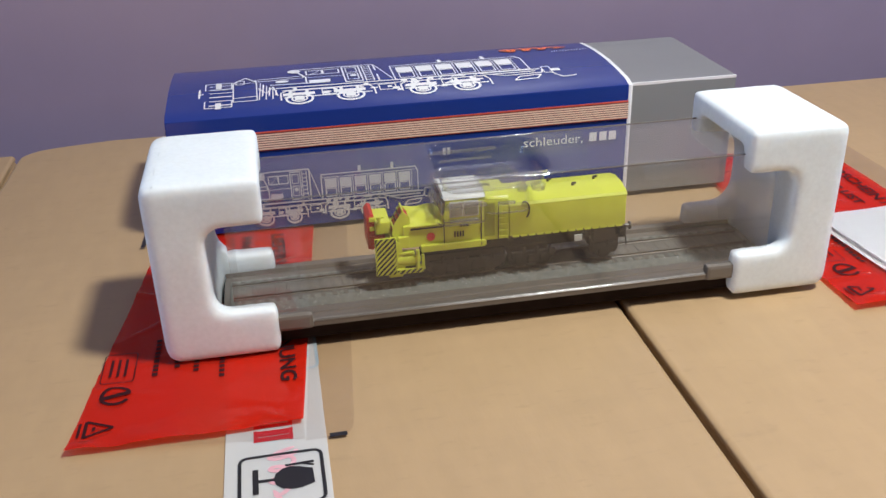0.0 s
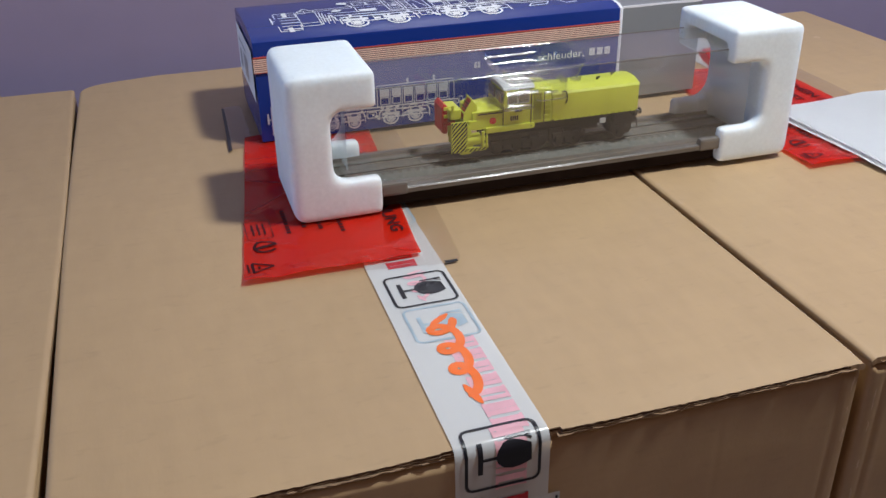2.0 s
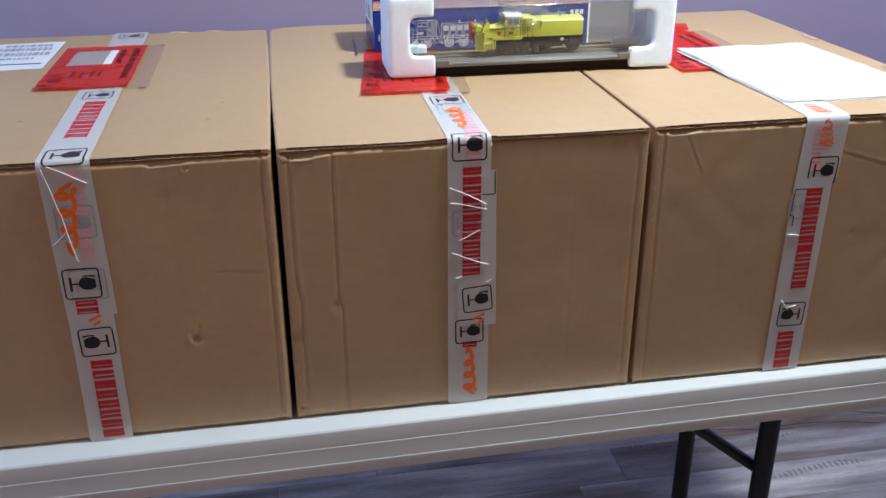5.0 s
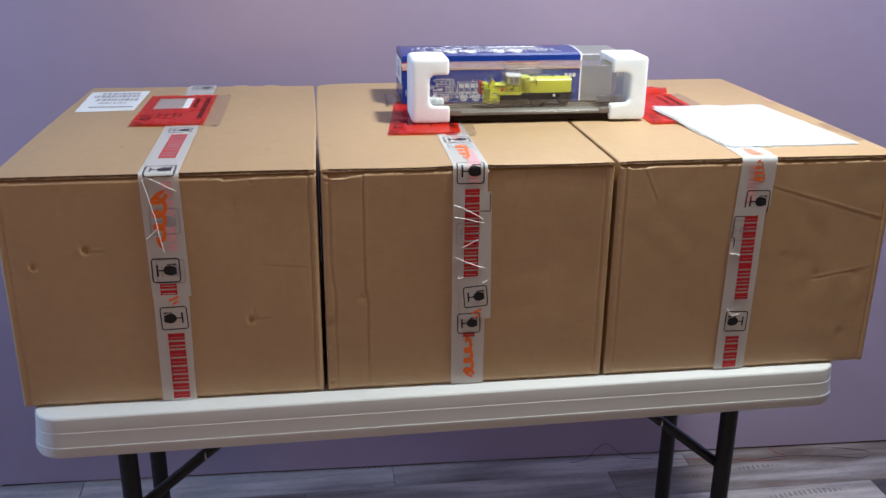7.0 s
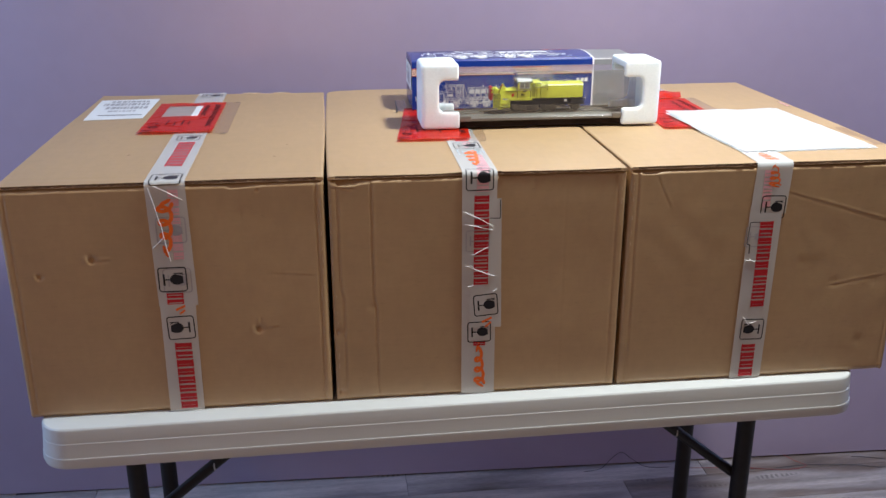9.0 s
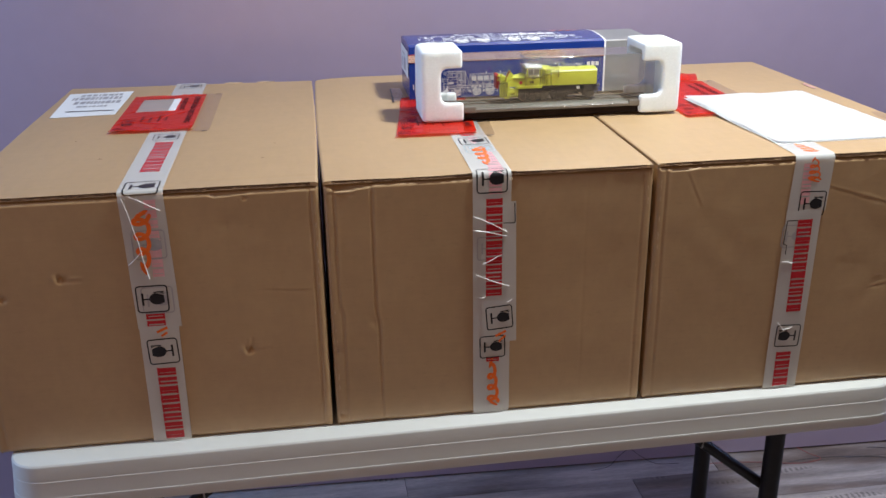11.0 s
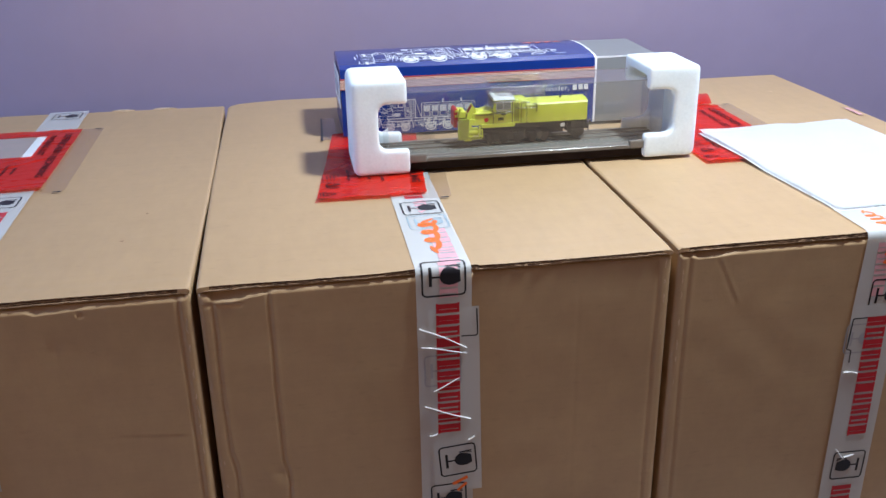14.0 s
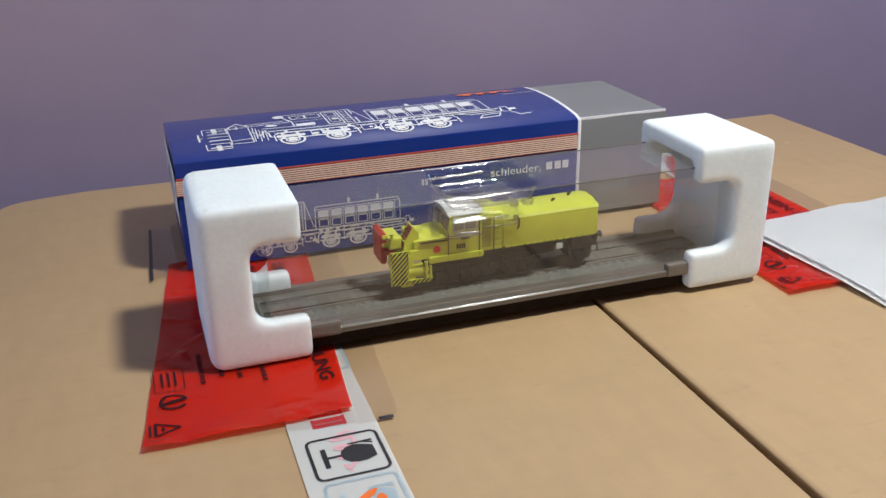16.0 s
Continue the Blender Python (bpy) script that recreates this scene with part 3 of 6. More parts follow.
def carton(x0, x1, y1, seed, grooves, dents, creases, tape_x, label, laps=(0.0014, 0.0014), folds=(), crush=0.0, askew=0.0, bellies=(0.0026, 0.0026)):
    """grooves: (x, depth, width) on the front; dents: (x, z, radius, depth); creases: (xa, za, xb, zb, depth)."""
    b = thing("cardboard_box", ((x0 + x1) / 2, (YF + y1) / 2, ZT), label, "cardboard box", "cartons on the table")
    zt = ZB - 0.0052

    def back(x):
        # rear edge, knocked in towards one corner where crushed
        k = max(0.0, x - x0)
        return y1 - askew * k / (x1 - x0) - crush * (0.6 * math.exp(-k / 0.008) + 0.4 * max(0.0, 1 - k / 0.08))
    # outline of the body, dense along the front
    r = 0.005
    pts = []
    n_front = int((x1 - x0 - 2 * r) / 0.0016)
    for i in range(n_front + 1):
        pts.append((x0 + r + (x1 - x0 - 2 * r) * i / n_front, YF, 0, -1))
    for a in (-60, -30):
        pts.append((x1 - r + r * math.cos(radians(a)), YF + r + r * math.sin(radians(a)), math.cos(radians(a)), math.sin(radians(a))))
    for i in range(25):
        pts.append((x1, YF + r + (y1 - YF - 2 * r) * i / 24, 1, 0))
    pts += [(x1 - r * 0.3, y1 - r * 0.3, 0.7, 0.7)]
    for i in range(13):
        pts.append((x1 - r - (x1 - x0 - 2 * r) * i / 12, y1, 0, 1))
    pts += [(x0 + r * 0.3, y1 - r * 0.3, -0.7, 0.7)]
    for i in range(25):
        pts.append((x0, y1 - r - (y1 - YF - 2 * r) * i / 24, -1, 0))
    for a in (-150, -120):
        pts.append((x0 + r + r * math.cos(radians(a)), YF + r + r * math.sin(radians(a)), math.cos(radians(a)), math.sin(radians(a))))
    pts = [(x, min(y, back(x)), nx, ny) for x, y, nx, ny in pts]
    zs = [ZT + 0.0005 + (zt - 0.022 - ZT - 0.0005) * j / 180 for j in range(180)] + [zt - 0.022 + 0.0006875 * j for j in range(33)]
    bm = bmesh.new()
    rows = []
    for z in zs:
        row = []
        for x, y, nx, ny in pts:
            e = min(z - ZT, zt - z)
            inset = 0.0032 * max(0.0, 1 - e / 0.005) ** 2
            if ny < -0.9:    # soft, uneven fold along the bottom
                inset = max(inset, (0.0060 + 0.0022 * smooth_noise(x, 3, 30, seed + 14)) * max(0.0, 1 - (z - ZT) / 0.0095) ** 2)
            if ny < -0.9:
                # the panel's upper edge leans back where it was bent over
                for fa, fb, fh in folds:
                    if fa < x < fb:
                        k = (x - fa) / (fb - fa)
                        hh = fh * min(1.0, 9 * k) * (1 - k) ** 0.8 * (1 + 0.25 * smooth_noise(x, 2, 40, seed + 12))
                        inset = max(inset, 0.85 * max(0.0, hh - (zt - z)))
            d = 0.0
            amp = 0.0009 * min(1.0, e / 0.03)
            if ny < -0.9:
                away = min(1.0, max(0.0, (abs(x - tape_x) - 0.030) / 0.03))
                d = amp * away * (smooth_noise(x, z, 7, seed) + 0.35 * smooth_noise(x, z, 28, seed))
                for gx, depth, w in grooves:
                    wob = 0.0012 * smooth_noise(0, z, 12, seed + 5) + (0.0045 / (1 + math.exp((z - 0.905 + 0.3 * (gx + 0.17)) / 0.004)) if seed == 2 and gx < -0.1 else 0.0)
                    d -= depth * math.exp(-((x - gx - wob) / w) ** 2)
                    d += 0.30 * depth * math.exp(-((x - gx - wob - 1.9 * w) / w) ** 2)
                for dx, dz, dr, depth in dents:
                    u, v = (x - dx) / dr, (z - dz) / dr
                    d -= depth * math.exp(-(u * u + v * v * 2.2)) * (1.0 if u < 0.2 else 0.55)
                    d += 0.5 * depth * math.exp(-((u + 0.9) ** 2 + v * v) * 2.0)
                for xa, za, xb, zb, depth in creases:
                    L2 = (xb - xa) ** 2 + (zb - za) ** 2
                    k = ((x - xa) * (xb - xa) + (z - za) * (zb - za)) / L2
                    if -0.1 < k < 1.1:
                        px, pz = xa + k * (xb - xa), za + k * (zb - za)
                        s = ((x - px) ** 2 + (z - pz) ** 2) ** 0.5 * (1 if (z - pz) > 0 else -1)
                        fade = min(1.0, 6 * max(0.0, min(k + 0.1, 1.1 - k)))
                        d += fade * depth * (math.exp(-((s - 0.0018) / 0.0018) ** 2) - 1.2 * math.exp(-((s + 0.0016) / 0.0020) ** 2)) * (0.7 + 0.6 * smooth_noise(x, z, 60, seed + 8))
            elif abs(nx) > 0.9 or ny > 0.9:
                bulge = math.sin(math.pi * min(1.0, max(0.0, (y - YF) / (y1 - YF)))) * max(0.0, math.sin(math.pi * min(1.0, max(0.0, (z - ZT) / (zt - ZT))))) ** 0.25 if abs(nx) > 0.9 else 0.0
                d = -0.0006 + (bellies[0] if nx < 0 else bellies[1]) * 1.15 * bulge + amp * 0.3 * smooth_noise(y + x, z, 6, seed)
            ze = z - 0.0024 * (z - ZT) / (zt - ZT) if ny < -0.9 else z
            row.append(bm.verts.new((x + nx * (d - inset), y + ny * (d - inset), ze)))
        rows.append(row)
    k = len(pts)
    for a, c in zip(rows, rows[1:]):
        for i in range(k):
            bm.faces.new((a[i], a[(i + 1) % k], c[(i + 1) % k], c[i]))
    bm.faces.new(rows[-1])
    bm.faces.new(rows[0][::-1])
    part("body", bm, M_KRAFT, b, smooth=60)
    # two top flaps that meet under the tape, raw corrugated edges at front and back
    for lap, xa, xb in ((laps[0], x0 + 0.0005, tape_x - 0.0008), (laps[1], tape_x + 0.0008, x1 - 0.0005)):
        nx_, ny_ = 300, 60
        bm = bmesh.new()
        top, bot = [], []
        for j in range(ny_ + 1):
            v = j / ny_
            rt, rb = [], []
            for i in range(nx_ + 1):
                u = i / nx_
                x = xa + (xb - xa) * u
                yf = YF + lap + 0.0005 * smooth_noise(x, 0, 25, seed + 2) + 0.0003 * smooth_noise(x, 0, 150, seed + 3) + 0.0004 * smooth_noise(x, 0, 420, seed + 3)
                for fa, fb, fh in folds:
                    if fa < x < fb:
                        k = (x - fa) / (fb - fa)
                        yf += 0.15 * fh * min(1.0, 9 * k) * (1 - k) ** 0.8
                if abs(x - tape_x) < 0.032:
                    yf = max(yf, YF + 0.0016)
                y = yf + (back(x) - 0.002 - yf) * v ** 1.7
                e = min(x - x0, x1 - x)
                edge = max(0.0, 1 - e / 0.004) ** 2 * 0.0022
                bow = math.sin(math.pi * min(1.0, max(0.0, (y - YF) / (y1 - YF))))
                xo = x - bellies[0] * bow * max(0.0, 1 - (x - x0) / 0.05) + bellies[1] * bow * max(0.0, 1 - (x1 - x) / 0.05)
                lip = 0.0012 * math.exp(-((y - YF) / 0.012) ** 2) * max(0.0, 0.55 + 0.9 * smooth_noise(x, 1, 6, seed + 4))
                away = min(1.0, max(0.0, (abs(x - tape_x) - 0.028) / 0.03))
                wav = 0.0009 * away * smooth_noise(x, y, 5, seed + 1) - 0.0004
                lip *= away
                fold = 0.0007 * away * math.exp(-((y - YF - 0.030 - 0.010 * smooth_noise(x, 3, 4, seed)) / 0.0030) ** 2) * max(0.0, smooth_noise(x, 5, 6, seed) + 0.3)
                rt.append(bm.verts.new((xo, y, ZB - edge - lip - fold + min(wav, 0.0001))))
                rb.append(bm.verts.new((xo, y, ZB - 0.0042 - edge * 0.3 - (0.0013 + 0.0003 * smooth_noise(x, 4, 90, seed) if j == 0 else 0.0))))
            top.append(rt)
            bot.append(rb)
        for j in range(ny_):
            for i in range(nx_):
                bm.faces.new((top[j][i], top[j][i + 1], top[j + 1][i + 1], top[j + 1][i]))
                bm.faces.new((bot[j][i], bot[j + 1][i], bot[j + 1][i + 1], bot[j][i + 1]))
        # raw edge in five layers: liner, flutes, middle liner, flutes, liner
        lay = [bot[0]]
        for q, (fz, dy) in enumerate(((0.13, 0.0001), (0.13, 0.0007), (0.44, 0.0007), (0.44, 0.0), (0.58, 0.0), (0.58, 0.0006), (0.88, 0.0006), (0.88, 0.0))):
            row = []
            for i in range(nx_ + 1):
                p, r_ = bot[0][i].co, top[0][i].co
                x = p.x
                j1 = 0.11 * smooth_noise(x, q // 2, 130, seed + 20) + 0.08 * smooth_noise(x, q // 2, 420, seed + 21)
                open_ = 1.0 if x0 + 0.011 < x < x1 - 0.011 else 0.0
                row.append(bm.verts.new((x, p.y + (r_.y - p.y) * fz + open_ * (dy + 0.0004 * smooth_noise(x, q // 2, 300, seed + 22)), p.z + (r_.z - p.z) * min(0.95, max(0.05, fz + (j1 if 1 <= q <= 6 else 0.0))))))
            lay.append(row)
        lay.append(top[0])
        # flute strips are flat, the shade of their hollows is in the dark brown
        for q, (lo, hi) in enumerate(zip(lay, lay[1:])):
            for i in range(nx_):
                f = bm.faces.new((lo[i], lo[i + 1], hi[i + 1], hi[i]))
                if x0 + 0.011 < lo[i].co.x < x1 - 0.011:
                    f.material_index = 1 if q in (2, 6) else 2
        for i in range(nx_):
            f = bm.faces.new((bot[ny_][i + 1], bot[ny_][i], top[ny_][i], top[ny_][i + 1]))
            f.material_index = 1
        for j in range(ny_):
            bm.faces.new((bot[j + 1][0], bot[j][0], top[j][0], top[j + 1][0]))
            bm.faces.new((bot[j][nx_], bot[j + 1][nx_], top[j + 1][nx_], top[j][nx_]))
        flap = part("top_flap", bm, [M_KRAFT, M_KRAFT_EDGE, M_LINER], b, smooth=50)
        # torn lower liner that pokes out under the raw front edge
        bm = bmesh.new()
        m = int((xb - xa - 0.012) / 0.0008)
        last = None
        for i in range(m + 1):
            x = xa + 0.006 + (xb - xa - 0.012) * i / m
            if abs(x - tape_x) < 0.03:
                continue
            z = ZB - 0.0046 + 0.0006 * smooth_noise(x, 0, 60, seed + 7) + 0.0006 * smooth_noise(x, 0, 240, seed)
            y = YF + lap - 0.0006 + 0.0012 * smooth_noise(x, 0, 40, seed + 6) + 0.0012 * smooth_noise(x, 0, 210, seed + 6)
            cur = [bm.verts.new((x, y + dy, z + dz)) for dy, dz in ((0, -0.0003), (0, 0.0003), (0.005, 0.0006), (0.005, 0.0))]
            if last:
                for q in range(4):
                    bm.faces.new((last[q], last[(q + 1) % 4], cur[(q + 1) % 4], cur[q]))
            last = cur
        part("torn_liner", bm, M_LINER, flap)
    return b


def tape_strip(box, route, half, name="packing_tape", lift=0.0):
    """A strip of tape: route is a list of (x centre, y, z, normal) from back to front and down."""
    bm = bmesh.new()
    rows = []
    for xc, y, z, ny, nz in route:
        row = []
        for k in range(9):
            u = -1 + 2 * k / 8
            w = 0.00012 * smooth_noise(xc + u * half, y + z, 60, 3)
            row.append(bm.verts.new((xc + u * half, y + ny * (lift + w), z + nz * (lift + w))))
        rows.append(row)
    for a, c in zip(rows, rows[1:]):
        for k in range(8):
            bm.faces.new((a[k], c[k], c[k + 1], a[k + 1]))
    return part(name, bm, M_TAPE, box, "translucent white printed packing tape", smooth=60)


def tape_route(xs, y_back, z_low, top=True):
    """Centre line over the top and down the front; xs: x at back, x at front edge, x at the bottom."""
    r = []
    if top:
        for i in range(30):
            k = i / 29
            y = y_back + (YF + 0.006 - y_back) * k
            r.append((xs[0] + (xs[1] - xs[0]) * k, y, ZB + 0.0009, 0, 1))
    for a in (22, 45, 68):
        c, s = math.cos(radians(a)), math.sin(radians(a))
        r.append((xs[1], YF + 0.005 - 0.0068 * s, ZB - 0.006 + 0.0069 * c, -s, c))
    for i in range(31):
        k = i / 30
        r.append((xs[1] + (xs[2] - xs[1]) * k, YF - 0.0018, ZB - 0.0065 + (z_low - ZB + 0.0065) * k, -1, 0))
    return r


# drawing planes on a carton's top and front: u runs across (x), v runs along the tape, both in metres
def on_top(lift):
    return lambda u, v: (u, v, ZB + 0.0010 + lift)


def on_front(lift):
    return lambda u, v: (u, YF - 0.00195 - lift, v)


def on_second(lift):
    return lambda u, v: (u, YF - 0.00275 - lift, v)


L1, L2, L3 = 0.0001, 0.0002, 0.0003


def fold_over(bm):
    """Bends what is drawn above the front edge of a carton back on to its top, along the tape's round fold."""
    z0, arc = ZB - 0.0065, 0.0107
    for k in range(9):
        bmesh.ops.bisect_plane(bm, geom=bm.verts[:] + bm.edges[:] + bm.faces[:], plane_co=(0, 0, z0 + arc * k / 8), plane_no=(0, 0, 1))
    for v in bm.verts:
        s = v.co.z - z0
        if s <= 0:
            continue
        e = YF - 0.0017 - v.co.y
        if s < arc:
            a = radians(90) * (1 - s / arc)
            v.co.y, v.co.z = YF + 0.005 - (0.0068 + e) * math.sin(a), ZB - 0.006 + (0.0069 + e) * math.cos(a)
        else:
            v.co.y, v.co.z = YF + 0.005 + s - arc, ZB + 0.0009 + e


def goblet_icon(tape, place, cx, cv, size, mat, tilt=0.0, flip=1, name="fragile_icon", fold=False):
    """Fragile mark: rounded frame with a goblet lying on its side."""
    s = Sheet(lambda u, v: place(cx + u * math.cos(tilt) - v * math.sin(tilt), cv + u * math.sin(tilt) + v * math.cos(tilt)))
    h = size / 2
    s.rounded(-h, -h * 0.94, h, h * 0.94, h * 0.2, size * 0.045)
    f = flip
    s.line((-0.62 * h * f, -0.45 * h), (-0.62 * h * f, 0.45 * h), size * 0.07)
    s.line((-0.62 * h * f, 0), (-0.1 * h * f, 0), size * 0.05)
    bowl = [(-0.20, 0.0), (-0.14, 0.20), (0.02, 0.36), (0.22, 0.42), (0.46, 0.36), (0.76, 0.24), (0.78, -0.28), (0.48, -0.40), (0.24, -0.42), (0.02, -0.36), (-0.14, -0.20)]
    s.quad([(f * a * h, c * h) for a, c in bowl])
    s.line((0.10 * h * f, 0.47 * h), (0.80 * h * f, 0.50 * h), size * 0.04)
    s.line((0.52 * h * f, 0.47 * h), (0.80 * h * f, 0.36 * h), size * 0.03)
    if fold:
        fold_over(s.bm)
    return part(name, s.bm, mat, tape)


def word_bars(tape, place, cx, v0, v1, width, mat, count, seed, name="print_bar", fold=False):
    """A long word in heavy slab type, drawn as plain blocks: two bars across and thin slabs at their ends."""
    rnd = random.Random(seed)
    step = (v1 - v0) / count
    h = width / 2
    for i in range(count):
        s = Sheet(place)
        a = v0 + step * (i + 0.06)
        n = step * 0.90
        t0, t1 = rnd.uniform(0.40, 0.54), rnd.uniform(0.28, 0.38)
        s.rect(cx - h, a + n * 0.06, cx + h, a + n * (0.06 + t0))
        s.rect(cx - h, a + n * (0.94 - t1), cx + h, a + n * 0.94)
        for side in (-1, 1):
            if rnd.random() < 0.85:
                s.rect(cx + side * h * 0.80, a, cx + side * h, a + n * rnd.choice((0.7, 1.0)))
        if fold:
            fold_over(s.bm)
        part(name, s.bm, mat, tape)


def script_blobs(tape, place, cx, v0, v1, width, mat, name="print_mark"):
    """A short brush-written mark, drawn as one plain coiling stroke with a tail."""
    s = Sheet(place)
    L = v1 - v0
    h = width / 2
    pts = []
    for k in range(97):
        q = k / 96
        a = 2 * math.pi * 3.4 * q
        r = h * (0.92 - 0.42 * q)
        pts.append((cx + 0.16 * h - 0.30 * h * q + r * math.cos(a), v0 + L * (0.10 + 0.74 * q) + 0.085 * L * math.sin(a)))
    s.strip(pts, min(width * 0.30, abs(L) * 0.06))
    s.strip([(cx + h * (0.95 - 1.5 * q), v0 + L * (0.05 + 0.10 * q)) for q in (0.0, 0.25, 0.5, 0.75, 1.0)], min(width * 0.26, abs(L) * 0.06))
    s.strip([(cx + h * (-0.55 + 0.5 * q), v0 + L * (0.80 + 0.20 * q)) for q in (0.0, 0.25, 0.5, 0.75, 1.0)], min(width * 0.24, abs(L) * 0.06))
    return part(name, s.bm, mat, tape)


# wrinkles of the tape as thin tubes, their glints painted white
def wrinkle_glints(tape, place, lines, name="wrinkle_glint"):
    for i, (a, b, c, d) in enumerate(lines):
        bm = bmesh.new()
        pts = []
        for k in range(7):
            q = k / 6
            pts.append((a + (c - a) * q + 0.0004 * math.sin(5 * q + i), b + (d - b) * q + 0.0012 * math.sin(3.1 * q + i)))
        add_tube(bm, [place(*p) for p in pts], 0.0006, 8)
        part(name, bm, M_GLINT, tape, smooth=60)


def pouch(box, x0, x1, y0, y1, margin, window, seed, writing, skew=0.0, skew_left=None, hem=(0.003, 0.010)):
    """Document pouch stuck on a carton: red film, a clear margin and dark print."""
    rf = random.Random(seed + 50)
    folds = [(rf.uniform(x0, x1), rf.uniform(y0, y1), rf.uniform(-0.7, 0.7), rf.uniform(0.0018, 0.0036)) for q in range(9)]
    def surf(x, y):
        w = 0.0014 * abs(smooth_noise(x, y, 24, seed)) + 0.0008 * abs(smooth_noise(x * 0.7 + y * 0.5, y - x * 0.4, 55, seed + 1))
        for q, (fx, fy, ang, wid) in enumerate(folds):
            s = (x - fx) * math.sin(ang) + (y - fy) * math.cos(ang) + 0.004 * smooth_noise(x, y, 18, seed + q)
            w += 0.0011 * math.exp(-(s / wid) ** 2) * max(0.0, 0.5 + smooth_noise(x, y, 14, seed + 9 + q))
        edge = 0.0014 * math.exp(-((y - y0) / 0.012) ** 2) * (1 + smooth_noise(x, y, 50, seed + 2)) + 0.0016 * math.exp(-((y - y0 - 0.006) / 0.009) ** 2) * abs(smooth_noise(x + 0.4 * y, y, 70, seed + 3))
        return ZB + 0.0019 + w + edge
    skew_left = skew if skew_left is None else skew_left
    bm = bmesh.new()
    nx_, ny_ = 70, 130
    rows = []
    for j in range(ny_ + 1):
        row = []
        for i in range(nx_ + 1):
            u, v = i / nx_, j / ny_
            y = y0 + (y1 - y0) * v + 0.002 * smooth_noise(u * 0.2, v, 9, seed) * (1 - v) + 0.004 * (u - 0.3) ** 2 * (1 - v)
            x = x0 + (x1 - x0) * u + (skew_left + (skew - skew_left) * u) * v
            row.append(bm.verts.new((x, y, surf(x, y))))
        rows.append(row)
    wx0, wx1, wy0, wy1 = window if window else (9, 9, 9, 9)
    for j in range(ny_):
        for i in range(nx_):
            c = (rows[j][i].co + rows[j + 1][i + 1].co) / 2
            if wx0 < c.x < wx1 and wy0 < c.y < wy1:
                continue
            bm.faces.new((rows[j][i], rows[j][i + 1], rows[j + 1][i + 1], rows[j + 1][i]))
    red = part("document_pouch", bm, M_REDFILM, box, "translucent red plastic document pouch", smooth=60)
    bm = bmesh.new()
    rows = []
    for j in range(41):
        v = j / 40
        y = y0 - hem[1] + (y1 - y0 + 0.004 + hem[1]) * v
        row = []
        for i in range(9):
            cut = 0.004 * max(0.0, 1 - (y - y0 + hem[1]) / 0.010) ** 2
            x = x1 + skew * v + 0.0002 + (margin - cut - 0.0002) * i / 8
            row.append(bm.verts.new((x, y, ZB + 0.0012 + 0.0002 * abs(smooth_noise(x, y, 40, seed)))))
        rows.append(row)
    for a, c in zip(rows, rows[1:]):
        for i in range(8):
            bm.faces.new((a[i], a[i + 1], c[i + 1], c[i]))
    part("clear_margin", bm, M_CLEARFILM, red, "clear film margin", smooth=60)
    # clear hem along the front
    bm = bmesh.new()
    rows = []
    for i in range(45):
        u = i / 44
        x = x0 - 0.001 + (x1 - x0 + 0.001) * u
        yy = y0 + 0.002 * smooth_noise(u * 0.2, 0, 9, seed) + 0.004 * (u - 0.3) ** 2
        deep = hem[0] + (hem[1] - hem[0]) * u ** 2
        rows.append([bm.verts.new((x, yy - d, ZB + 0.0016 + h + 0.0007 * abs(smooth_noise(x, d, 60, seed)))) for d, h in ((-0.004, 0.0003), (0.0, 0.0003), (deep * 0.5, 0.0003), (deep, 0.0))])
    for a, c in zip(rows, rows[1:]):
        for i in range(3):
            bm.faces.new((a[i], a[i + 1], c[i + 1], c[i]))
    part("clear_hem", bm, M_CLEARFILM, red, smooth=60)
    for bx, by in ((x1 + margin - 0.0125, y0 - hem[1]), (x1 + margin + skew - 0.012, y1 + 0.001)):
        part("corner_mark", box_bm(bx, bx + 0.0090, by, by + 0.0032, ZB + 0.0014, ZB + 0.0015), M_BLACK_INK, red)
    flat = lambda dx, dy: (lambda u, v: (x0 + dx + v, y1 - dy - u, surf(x0 + dx + v, y1 - dy - u) + 0.0006))
    for text, dx, dy, size, width in writing:
        letters(text, size, flat(dx, dy), "lettering", M_DARKRED_INK, red, bold=0.0003, width=width)
    # small print that cannot be read
    rnd = random.Random(seed)
    s = Sheet(lambda u, v: (x0 + u, y0 + v, surf(x0 + u, y0 + v) + 0.0006))
    for q in range(4):
        u = 0.036 + 0.012 * q + rnd.uniform(0, 0.004)
        v = 0.050 + rnd.uniform(0, 0.02)
        for k in range(rnd.randint(6, 10)):
            s.rect(u, v + k * 0.0045, u + 0.0030, v + k * 0.0045 + 0.0030)
    for q in range(3):
        s.rect(0.014 + 0.0040 * q, 0.064, 0.0155 + 0.0040 * q, 0.082)
    s.rounded(0.010, 0.058, 0.028, 0.088, 0.002, 0.0006)
    part("small_print", s.bm, M_DARKRED_INK, red)
    s = Sheet(lambda u, v: (x0 + u, y0 + v, surf(x0 + u, y0 + v) + 0.0006))
    s.ring(0.020, 0.045, 0.0075, 0.0075, 0.0022, a0=20, a1=330)
    s.line((0.012, 0.043), (0.028, 0.047), 0.003)
    part("ring_mark", s.bm, M_DARKRED_INK, red)
    s = Sheet(lambda u, v: (x0 + u, y0 + v, surf(x0 + u, y0 + v) + 0.0006))
    s.path(((0.008, 0.010), (0.008, 0.024), (0.022, 0.017)), 0.0018, close=True)
    s.rect(0.0115, 0.015, 0.0130, 0.019)
    s.rect(0.0042, 0.011, 0.0056, 0.023)
